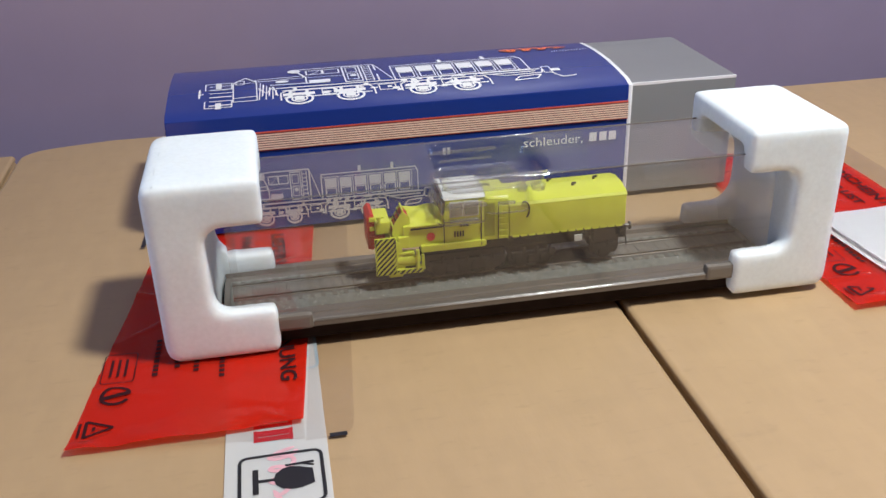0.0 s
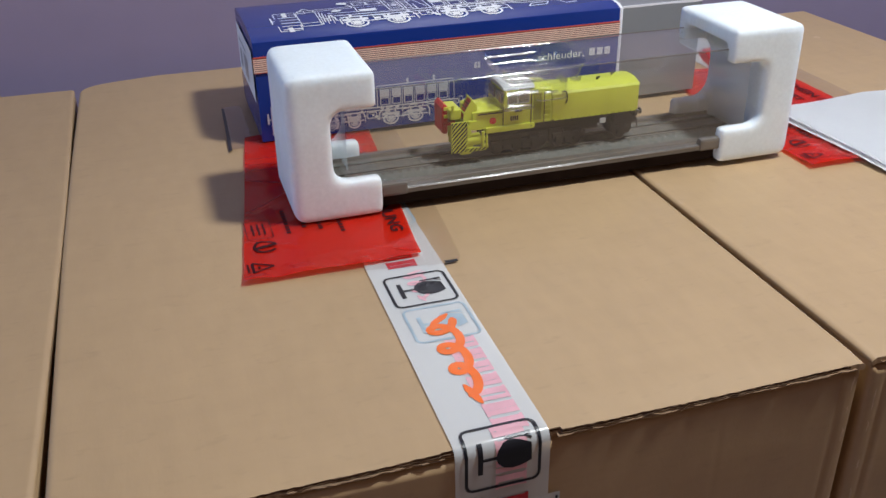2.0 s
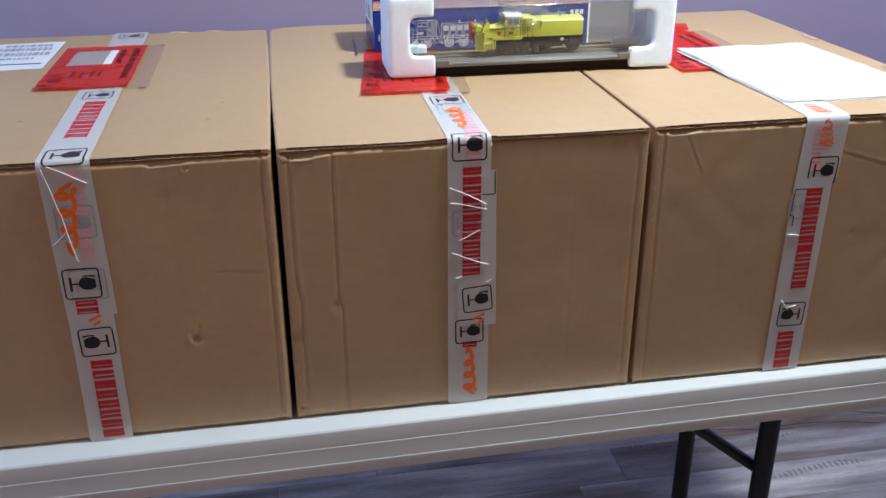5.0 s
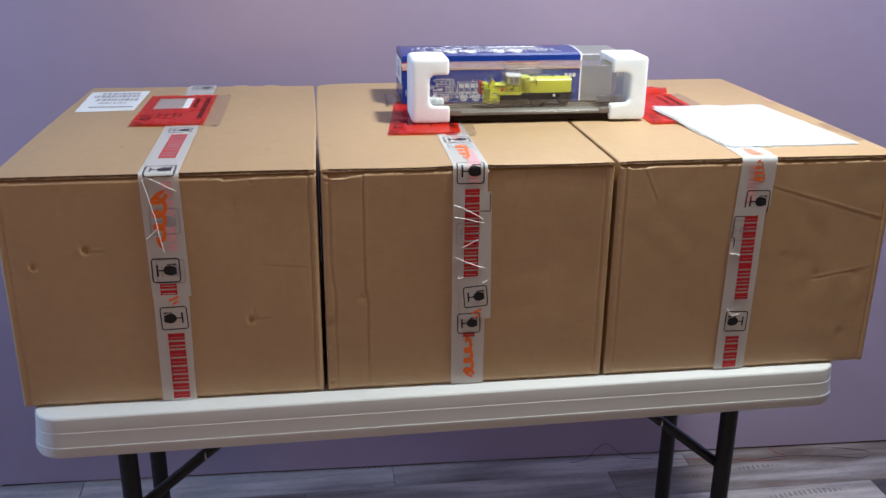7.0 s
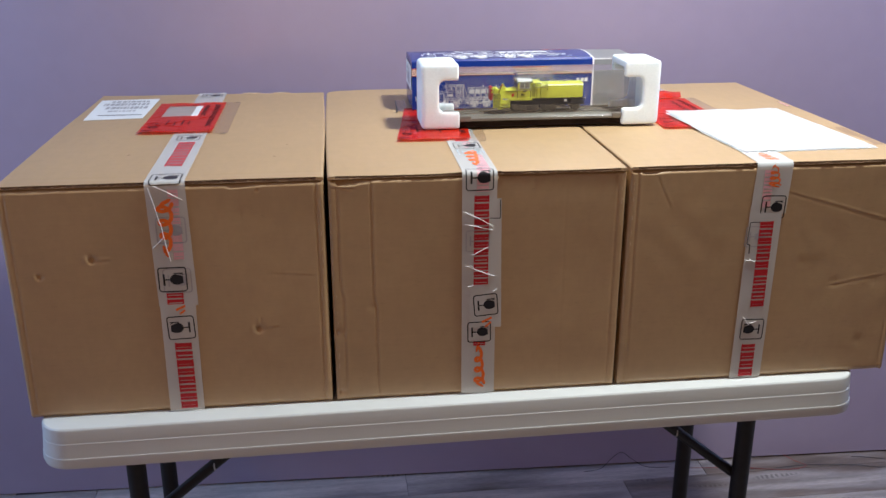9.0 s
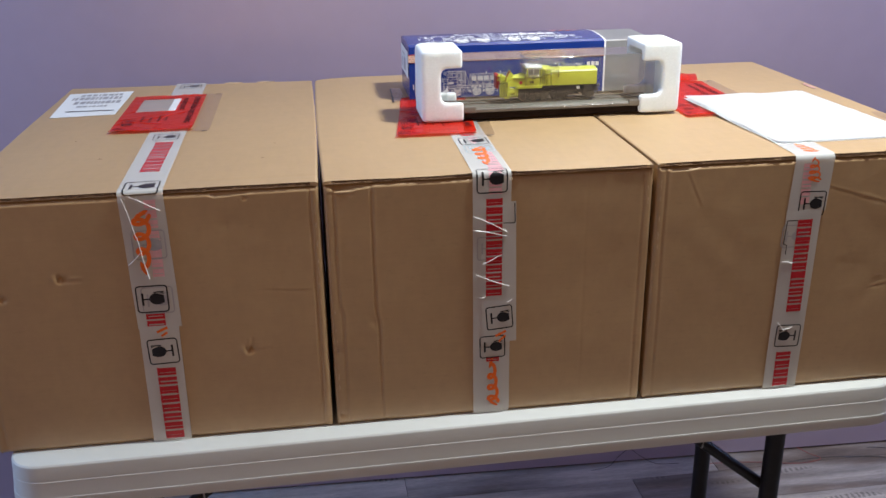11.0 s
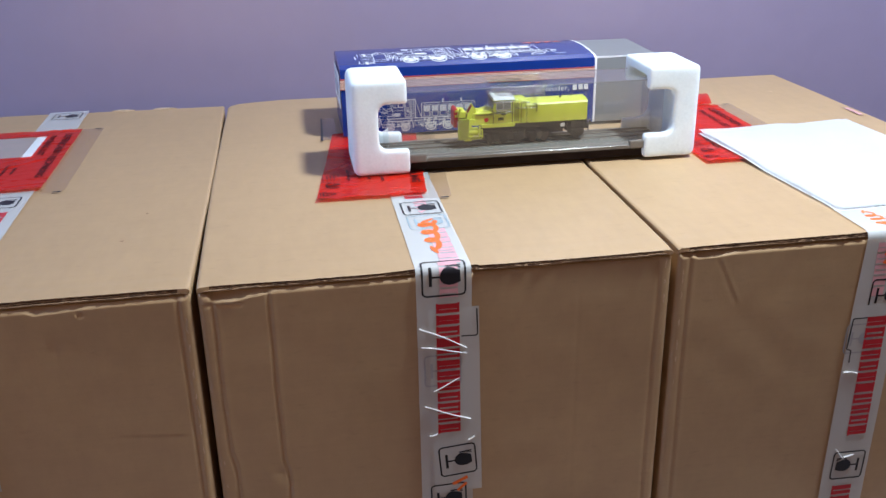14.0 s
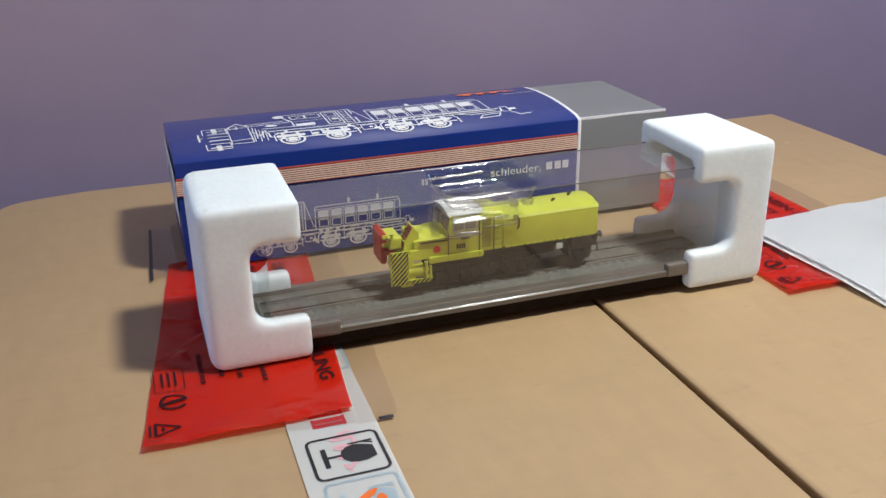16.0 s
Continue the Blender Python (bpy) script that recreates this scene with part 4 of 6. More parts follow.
    part("recycling_mark", s.bm, M_DARKRED_INK, red)
    if window:
        part("window_slip", box_bm(wx0 - 0.002, wx1 + 0.002, wy0 - 0.002, wy1 + 0.002, ZB + 0.0012, ZB + 0.0017), M_WINDOWPAPER, red, "grey paper slip seen through the window")
        part("window_margin", box_bm(wx1 - 0.2 * (wx1 - wx0), wx1 + 0.002, wy0 - 0.002, wy1 + 0.002, ZB + 0.0017, ZB + 0.0019), M_LABEL, red, "white edge of the slip")
    return red


# ---- the three cartons ----
LX0, LX1, MX0, MX1, RX0, RX1 = -0.686, -0.2415, -0.2365, 0.1985, 0.2035, 0.651
left_box = carton(LX0, LX1, 0.880, 1, [(LX1 - 0.011, 0.0011, 0.0019), (LX0 + 0.012, 0.0008, 0.0019)],
                  [(-0.570, 0.992, 0.0065, 0.0060), (-0.345, 0.873, 0.007, 0.0055), (-0.361, 1.052, 0.014, 0.0006), (-0.335, 1.0855, 0.0035, 0.0022), (-0.643, 0.969, 0.0055, 0.0045)],
                  [(-0.345, 0.872, -0.318, 0.876, 0.0005), (-0.320, 0.960, -0.262, 0.954, 0.00014), (-0.345, 0.873, -0.343, 0.890, 0.0008), (-0.57, 0.990, -0.545, 0.990, 0.0008)],
                  -0.458, "brown corrugated carton with address label and red document pouch", folds=[(LX0 + 0.3, LX1 - 0.012, 0.007), (LX0 + 0.01, LX0 + 0.2, 0.005)], askew=0.013)
mid_box = carton(MX0, MX1, 0.888, 2, [(MX0 + 0.012, 0.0009, 0.0019), (-0.176, 0.0011, 0.0017), (MX1 - 0.013, 0.0009, 0.0019), (0.108, 0.00014, 0.002)],
                 [(-0.228, 0.760, 0.006, 0.0040), (-0.178, 0.900, 0.010, 0.0009), (-0.232, 0.86, 0.012, 0.0025)],
                 [(MX0 + 0.004, 1.086, -0.20, 1.084, 0.0010)],
                 -0.0195, "brown corrugated carton under the boxed model, with a red document pouch", laps=(0.0014, -0.0006), folds=[(MX0 + 0.006, MX0 + 0.085, 0.0100)], crush=0.033, bellies=(0.0026, 0.0010))
right_box = carton(RX0, RX1, 0.876, 3, [(RX0 + 0.013, 0.0010, 0.0019), (RX1 - 0.010, 0.0010, 0.0019)],
                   [(0.545, 0.905, 0.014, 0.0007), (0.61, 0.905, 0.014, 0.0007), (0.485, 0.94, 0.010, 0.0005), (0.60, 0.80, 0.014, 0.0008)],
                   [(0.455, 1.054, 0.640, 0.997, 0.0004), (0.247, 1.085, 0.268, 1.040, 0.00024), (0.54, 0.900, 0.625, 0.914, 0.0004)],
                   0.4225, "brown corrugated carton with a creased corner, papers lying on top", laps=(0.0013, 0.0010), folds=[(RX0 + 0.008, RX0 + 0.12, 0.006)], bellies=(0.0010, 0.0026))

# tape on the middle carton
tm = tape_strip(mid_box, tape_route((-0.0165, -0.0195, -0.0190), 0.845, ZT + 0.002), 0.0255)
pt, pf, pg = on_top, on_front, on_second
goblet_icon(tm, pt(L2), -0.0170, 0.3605, 0.040, M_BLACK_INK, 0.0)
goblet_icon(tm, pt(L1), -0.0160, 0.3190, 0.039, M_BLUE_INK, 0.0)
script_blobs(tm, pt(L3), -0.0185, 0.331, 0.236, 0.018, M_ORANGE_INK)
word_bars(tm, pt(L1), -0.0115, 0.300, 0.211, 0.018, M_PINK_INK, 7, 3)
word_bars(tm, pt(L1), -0.0200, 0.412, 0.390, 0.020, M_RED_INK, 2, 4)
script_blobs(tm, pt(L1), -0.0170, 0.386, 0.345, 0.015, M_PINK_INK)
goblet_icon(tm, pf(L2), -0.0195, 1.0915, 0.0395, M_BLACK_INK, fold=True)
word_bars(tm, pf(L1), -0.0150, 1.111, 1.070, 0.017, M_PINK_INK, 4, 8, fold=True)
word_bars(tm, pg(L2), -0.0165, 1.066, 0.926, 0.0218, M_RED_INK, 12, 5)
goblet_icon(tm, pg(L1), -0.0220, 0.9960, 0.034, M_GREY_INK)
tm2 = tape_strip(mid_box, [(-0.0110 + 0.003 * k, YF - 0.0025, 1.060 - 0.203 * k, -1, 0) for k in [i / 24 for i in range(25)]], 0.0235)
goblet_icon(tm2, pg(L3), -0.0085, 0.8940, 0.0355, M_BLACK_INK, 0.08)
goblet_icon(tm2, pg(L2), -0.0180, 0.8500, 0.0345, M_BLACK_INK, 0.02)
s_ = Sheet(pg(L3))
s_.path(((0.0105, 1.058), (0.0112, 1.032), (0.0100, 1.030), (-0.004, 1.0305)), 0.0013)
part("icon_edge", s_.bm, M_BLACK_INK, tm2)
s_ = Sheet(pg(L3 + L1))
s_.line((-0.014, 0.866), (0.001, 0.873), 0.0035)
s_.line((-0.009, 0.858), (0.000, 0.866), 0.0030)
part("print_mark", s_.bm, M_ORANGE_INK, tm2)
word_bars(tm, pf(L1), -0.0175, 0.835, 0.826, 0.018, M_RED_INK, 1, 9)
script_blobs(tm, pf(L1), -0.0175, 0.752, 0.832, 0.016, M_ORANGE_INK)
wrinkle_glints(tm2, pg(L3 + L2), [(-0.043, 1.041, 0.001, 1.018), (-0.042, 1.021, 0.001, 1.013), (-0.040, 0.957, 0.004, 0.941), (-0.036, 0.925, -0.028, 0.927), (0.002, 0.917, 0.008, 0.919), (-0.030, 0.975, -0.006, 0.985)])
pouch(mid_box, -0.1235, -0.0040, 0.401, 0.662, 0.0250, None, 11,
      [("LIEFERSCHEIN / RECHNUNG", 0.1095, 0.029, 0.0125, 0.192), ("PACKING LIST", 0.088, 0.030, 0.0105, 0.090)], skew=0.023, skew_left=0.032, hem=(0.002, 0.0140))
goblet_icon(tm, pt(L1), -0.0130, 0.4720, 0.0400, M_BLUE_INK)
bm = bmesh.new()
add_prism(bm, [(-0.1075, 0.640), (-0.085, 0.640), (-0.085, 0.752), (-0.1030, 0.752)], "z", ZB + 0.0012, ZB + 0.0015)
part("back_flap", bm, M_CLEARFILM, mid_box, "clear film flap of the pouch")
bm = bmesh.new()
add_prism(bm, [(-0.1080, 0.637), (-0.1050, 0.637), (-0.1010, 0.748), (-0.1035, 0.748)], "z", ZB + 0.0015, ZB + 0.0016)
part("flap_mark", bm, M_BLACK_INK, mid_box)

# tape on the left carton
tl = tape_strip(left_box, tape_route((-0.4660, -0.4590, -0.4560), 0.878, 0.915), 0.0275)
goblet_icon(tl, pt(L1), -0.4645, 0.850, 0.038, M_BLACK_INK)
goblet_icon(tl, pt(L1), -0.4610, 0.470, 0.036, M_BLACK_INK)
word_bars(tl, pt(L1), -0.4590, 0.440, 0.285, 0.0255, M_RED_INK, 9, 12)
goblet_icon(tl, pf(L2), -0.4590, 1.1150, 0.042, M_BLACK_INK, 0.02, fold=True)
script_blobs(tl, pf(L3), -0.4630, 1.080, 0.990, 0.022, M_ORANGE_INK)
word_bars(tl, pf(L1), -0.4490, 1.090, 0.985, 0.014, M_PINK_INK, 8, 13)
goblet_icon(tl, pf(L1), -0.4560, 1.030, 0.040, M_GREY_INK)
goblet_icon(tl, pf(L2), -0.4610, 0.9560, 0.0385, M_BLACK_INK)
goblet_icon(tl, pf(L1), -0.4545, 0.9540, 0.0385, M_GREY_INK)
word_bars(tl, pf(L1), -0.4600, 0.938, 0.915, 0.0235, M_RED_INK, 2, 14)
tl2 = tape_strip(left_box, [(-0.4575 - 0.0015 * k, YF - 0.0025, 0.918 - 0.172 * k, -1, 0) for k in [i / 24 for i in range(25)]], 0.0250)
goblet_icon(tl2, pg(L2), -0.4560, 0.8810, 0.0375, M_BLACK_INK, 0.03, flip=-1)
word_bars(tl2, pg(L2), -0.4555, 0.858, 0.748, 0.0240, M_RED_INK, 8, 15)
s_ = Sheet(pg(L3))
s_.line((-0.461, 0.909), (-0.447, 0.915), 0.0035)
s_.line((-0.456, 0.903), (-0.448, 0.908), 0.0030)
part("print_mark", s_.bm, M_ORANGE_INK, tl2)
wrinkle_glints(tl, pf(L3 + L2), [(-0.482, 1.092, -0.470, 1.040), (-0.476, 1.094, -0.437, 1.075), (-0.470, 1.040, -0.461, 0.985), (-0.484, 1.004, -0.468, 1.020)])
pouch(left_box, -0.5510, -0.4280, 0.505, 0.766, 0.0270, (-0.532, -0.468, 0.640, 0.738), 21,
      [("LIEFERSCHEIN / RECHNUNG", 0.106, 0.022, 0.0125, 0.192), ("PACKING LIST", 0.088, 0.030, 0.0105, 0.090)])

# address label with unreadable lines
bm = bmesh.new()
add_prism(bm, [(-0.666, 0.632), (-0.565, 0.640), (-0.564, 0.826), (-0.674, 0.820)], "z", ZB + 0.0005, ZB + 0.0011)
lab = part("address_label", bm, M_LABEL, left_box, "white paper address label")
rnd = random.Random(5)
for v, h, ua, ub in ((0.792, 0.016, -0.650, -0.585), (0.762, 0.022, -0.660, -0.580), (0.728, 0.022, -0.650, -0.576), (0.702, 0.012, -0.640, -0.590)):
    u = ua
    while u < ub:
        d = rnd.uniform(0.003, 0.009)
        s_ = Sheet(lambda a, c: (a, c, ZB + 0.0014))
        s_.rect(u, v, u + d, v + h)
        part("printed_bar", s_.bm, M_GREY_INK, lab)
        u += d + rnd.uniform(0.0015, 0.003)
s_ = Sheet(lambda a, c: (a, c, ZB + 0.0014))
s_.rect(-0.650, 0.668, -0.572, 0.674)
part("printed_rule", s_.bm, M_BLACK_INK, lab)

for x, y, d in ((-0.536, 0.365, 0.0028), (-0.315, 0.330, 0.0020), (-0.300, 0.405, 0.0016), (-0.590, 0.470, 0.0015)):
    s_ = Sheet(lambda a, c: (a, c, ZB + 0.0004))
    s_.disc(x, y, d, d * 0.45, 9)
    part("scuff_mark", s_.bm, M_KRAFT_EDGE, left_box)

# torn pale liner along the rear edge of the first carton
for xa, xb, yb in ((-0.405, -0.372, 0.8685), (-0.345, -0.312, 0.8665)):
    bm = bmesh.new()
    add_prism(bm, [(xa, yb), (xa + 0.010, yb + 0.0045), (xb - 0.012, yb + 0.0030), (xb, yb - 0.001), ((xa + xb) / 2, yb - 0.003)], "z", ZB - 0.0005, ZB + 0.0012)
    part("torn_liner", bm, M_SCUFF, left_box)

s_ = Sheet(lambda a, c: (a, c, ZB + 0.0004))
s_.disc(0.584, 0.764, 0.0042, 0.0050, 9)
part("scuff_mark", s_.bm, M_SCUFF, right_box)

# pale scuffs along the worn corner edges
for box, xc, z0, z1, seed in ((right_box, RX0 + 0.0062, 0.952, 1.078, 3), (right_box, RX1 - 0.0060, 0.80, 0.99, 5), (mid_box, MX1 - 0.0065, 1.010, 1.086, 7), (mid_box, MX0 + 0.0065, 0.80, 0.925, 9), (left_box, LX1 - 0.0060, 0.93, 1.080, 11)):
    rs = random.Random(seed)
    z = z0
    while z < z1:
        h = rs.uniform(0.004, 0.016)
        s_ = Sheet(lambda u, v: (u, YF - 0.0010, v))
        s_.strip([(xc + rs.uniform(-0.0006, 0.0006), z + h * q / 4) for q in range(5)], rs.uniform(0.0006, 0.0016))
        part("edge_scuff", s_.bm, M_SCUFF, box)
        z += h + rs.uniform(0.004, 0.022)

# tape on the right carton
tr = tape_strip(right_box, tape_route((0.4330, 0.4235, 0.4200), 0.868, 1.020), 0.0280)
script_blobs(tr, pf(L3), 0.4240, 1.060, 1.098, 0.020, M_ORANGE_INK)
script_blobs(tr, pt(L1), 0.4240, 0.215, 0.260, 0.020, M_ORANGE_INK)
word_bars(tr, pf(L1), 0.4150, 1.090, 1.030, 0.014, M_PINK_INK, 5, 16)
goblet_icon(tr, pf(L2), 0.4270, 1.0310, 0.0370, M_BLACK_INK, -0.03)
tr2 = tape_strip(right_box, [(0.4170 - 0.0035 * k, YF - 0.0025, 1.022 - 0.276 * k, -1, 0) for k in [i / 30 for i in range(31)]], 0.0255)
goblet_icon(tr2, pg(L1), 0.4060, 0.9850, 0.0340, M_GREY_INK, -0.03)
s_ = Sheet(pg(L2))
s_.path(((0.411, 1.008), (0.394, 1.008), (0.392, 0.974), (0.397, 0.972), (0.397, 0.958)), 0.0013)
part("icon_edge", s_.bm, M_BLACK_INK, tr2)
word_bars(tr2, pg(L3), 0.4200, 1.010, 0.868, 0.0215, M_RED_INK, 11, 17)
goblet_icon(tr2, pg(L3), 0.4165, 0.8305, 0.0360, M_BLACK_INK, -0.03, flip=-1)
word_bars(tr2, pg(L2), 0.4140, 0.806, 0.748, 0.0225, M_RED_INK, 4, 18)
wrinkle_glints(tr2, pg(L3 + L2), [(0.393, 0.947, 0.409, 0.944), (0.399, 0.851, 0.410, 0.840), (0.410, 0.840, 0.421, 0.845)])
pouch(right_box, 0.3380, 0.4620, 0.441, 0.700, 0.0260, None, 31,
      [("LIEFERSCHEIN / RECHNUNG", 0.106, 0.022, 0.0125, 0.192), ("PACKING LIST", 0.088, 0.030, 0.0105, 0.090)], skew=0.003)
bm = bmesh.new()
for j in range(13):
    for i in range(2):
        k = j / 12
        bm.verts.new((0.634 + 0.0165 * i, 0.60 + 0.05 * k, ZB + 0.0010 - (0.003 if i else 0)))
bm.verts.ensure_lookup_table()
for j in range(12):
    bm.faces.new([bm.verts[q] for q in (2 * j, 2 * j + 1, 2 * j + 3, 2 * j + 2)])
tside = part("side_tape", bm, M_CLEARFILM, right_box)
bm = bmesh.new()
for j in range(13):
    k = j / 12
    for dx, dz in ((0.628 + 0.004 * math.sin(7 * k), 0.0010), (0.644, 0.0010), (0.6525, -0.0030)):
        bm.verts.new((dx, 0.29 + 0.13 * k, ZB + dz))
bm.verts.ensure_lookup_table()
for j in range(12):
    for q in (0, 1):
        bm.faces.new([bm.verts[3 * j + q + w] for w in (0, 1, 4, 3)])
part("side_tape", bm, M_CLEARFILM, right_box)
word_bars(tside, lambda u, v: (u, v, ZB + 0.0012), 0.638, 0.645, 0.605, 0.006, M_PINK_INK, 4, 19)

# curled strip of red film at the back of that pouch
bm = bmesh.new()
rows = []
for j in range(17):
    k = j / 16
    rows.append([bm.verts.new((0.405 + 0.055 * u + 0.02 * k, 0.700 + 0.060 * k, ZB + 0.004 + 0.008 * math.sin(math.pi * k) * (0.6 + 0.4 * math.sin(5 * u)))) for u in [i / 8 for i in range(9)]])
for a, c in zip(rows, rows[1:]):
    for i in range(8):
        bm.faces.new((a[i], a[i + 1], c[i + 1], c[i]))
part("pouch_flap", bm, M_REDFILM, right_box, smooth=60)

# ---- papers on the right carton ----
papers = thing("paper_stack", (0.50, 0.43, ZB + 0.004), "few white folded paper sheets lying on a carton", "paper")


def paper_sheet(pts, z, lift):
    a, b, c, d = [Vector((*p, 0)) for p in pts]
    bm = bmesh.new()
    n = 28
    rows = []
    for j in range(n + 1):
        row = []
        for i in range(n + 1):
            u, v = i / n, j / n
            p = a.lerp(b, u).lerp(d.lerp(c, u), v)
            over = min(1.0, max(0.0, (p.y - 0.405) / 0.035)) * min(1.0, max(0.0, (0.525 - p.x) / 0.03))
            zz = z + 0.0030 * over + 0.0004 * smooth_noise(p.x, p.y, 8, 41) + lift * math.exp(-((u) / 0.16) ** 2) * (0.4 + 0.6 * v) + 0.0012 * math.exp(-((v - 0.52) / 0.02) ** 2)
            row.append(bm.verts.new((p.x, p.y, zz)))
        rows.append(row)
    for r0, r1 in zip(rows, rows[1:]):
        for i in range(n):
            bm.faces.new((r0[i], r0[i + 1], r1[i + 1], r1[i]))
    bmesh.ops.solidify(bm, geom=list(bm.faces), thickness=0.0003)
    part("sheet", bm, M_PAPER, papers, smooth=40)


paper_sheet([(0.399, 0.262), (0.622, 0.268), (0.606, 0.590), (0.376, 0.556)], ZB + 0.0008, 0.0004)
paper_sheet([(0.397, 0.270), (0.619, 0.268), (0.600, 0.584), (0.374, 0.546)], ZB + 0.0013, 0.0010)
paper_sheet([(0.403, 0.265), (0.621, 0.272), (0.604, 0.580), (0.383, 0.552)], ZB + 0.0018, 0.0016)
paper_sheet([(0.400, 0.267), (0.614, 0.270), (0.594, 0.587), (0.377, 0.558)], ZB + 0.0023, 0.0030)

# ---- blue product carton ----
PX0, PXS, PX1, PY0, PY1, PZ = -0.078, 0.262, 0.347, 0.642, 0.768, 1.192
pbox = thing("product_box", ((PX0 + PX1) / 2, (PY0 + PY1) / 2, ZB + 0.003), "glossy blue and grey product carton with white line drawing", "product box")


def crown(y):
    k = (y - PY0) / (PY1 - PY0)
    return PZ + 0.0045 * math.sin(math.pi * min(1.0, max(0.0, k))) ** 0.8


PB = ZB + 0.0040


def carton_sleeve(x0, x1, mat, name, grow=0.0, crowned=True, label=""):
    prof = [(PY0 - grow, PB)]
    prof += [(PY0 - grow, PZ - 0.002), (PY0 - grow + 0.0006, PZ - 0.0006)]
    for i in range(1, 16):
        y = PY0 + (PY1 - PY0) * i / 16
        prof.append((y, (crown(y) if crowned else PZ) + grow))
    prof += [(PY1 + grow, PZ - 0.001), (PY1 + grow, PB)]
    bm = bmesh.new()
    n = 24
    rings = [[bm.verts.new((x0 + (x1 - x0) * i / n, y - 0.0006 * math.sin(math.pi * i / n) * (1 if y < PY0 + 0.001 else 0), z)) for y, z in prof] for i in range(n + 1)]
    k = len(prof)
    for a, c in zip(rings, rings[1:]):
        for i in range(k):
            bm.faces.new((a[i], a[(i + 1) % k], c[(i + 1) % k], c[i]))
    bm.faces.new(rings[0][::-1])
    bm.faces.new(rings[-1])
    bmesh.ops.recalc_face_normals(bm, faces=bm.faces)
    return part(name, bm, mat, pbox, label, smooth=35)


sleeve = carton_sleeve(PX0, PXS - 0.0015, M_BLUE, "blue_sleeve", 0.0006)
rim = carton_sleeve(PXS - 0.0015, PXS + 0.0015, M_WHITE_INK, "white_band", 0.0007)
tail = carton_sleeve(PXS + 0.0015, PX1, M_GREY, "grey_end", 0.0, crowned=False)
part("white_fold_line", box_bm(PXS + 0.0015, PX1, PY0 - 0.0003, PY0 + 0.0010, PZ - 0.0018, PZ + 0.0003), M_WHITE_INK, tail)


def on_lid(lift):
    return lambda u, v: (u, v, crown(v) + 0.0009 + lift)


def on_face(lift):
    return lambda u, v: (u, PY0 - 0.0016 - lift, v)


# pinstripes round the blue sleeve
part("stripe_band", box_bm(PX0 - 0.0008, PXS - 0.0016, PY0 - 0.0018, PY0 - 0.0005, 1.1655, 1.1795), M_CORAL_INK, sleeve)
part("stripe_ground", box_bm(PX0 - 0.0009, PXS - 0.0016, PY0 - 0.0020, PY0 - 0.0007, 1.1663, 1.1787), M_MAROON_INK, sleeve)
for i in range(7):
    z = 1.1664 + i * 0.00172
    part("pinstripe", box_bm(PX0 - 0.0010, PXS - 0.0016, PY0 - 0.0022, PY0 - 0.0010, z, z + 0.0011), M_CREAM_INK, sleeve)
s_ = Sheet(lambda u, v: (PX0 - 0.0012, u, v))
s_.rect(0.648, 1.138, 0.757, 1.183)
endlab = part("end_label", s_.bm, M_LABEL, sleeve, "white label on the end face")
for u0, u1, v0, v1 in ((0.728, 0.742, 1.146, 1.163), (0.684, 0.712, 1.145, 1.166), (0.690, 0.740, 1.170, 1.1725)):
    s_ = Sheet(lambda u, v: (PX0 - 0.0015, u, v))
    s_.rect(u0, v0, u1, v1)
    part("printed_bar", s_.bm, M_GREY_INK, endlab)


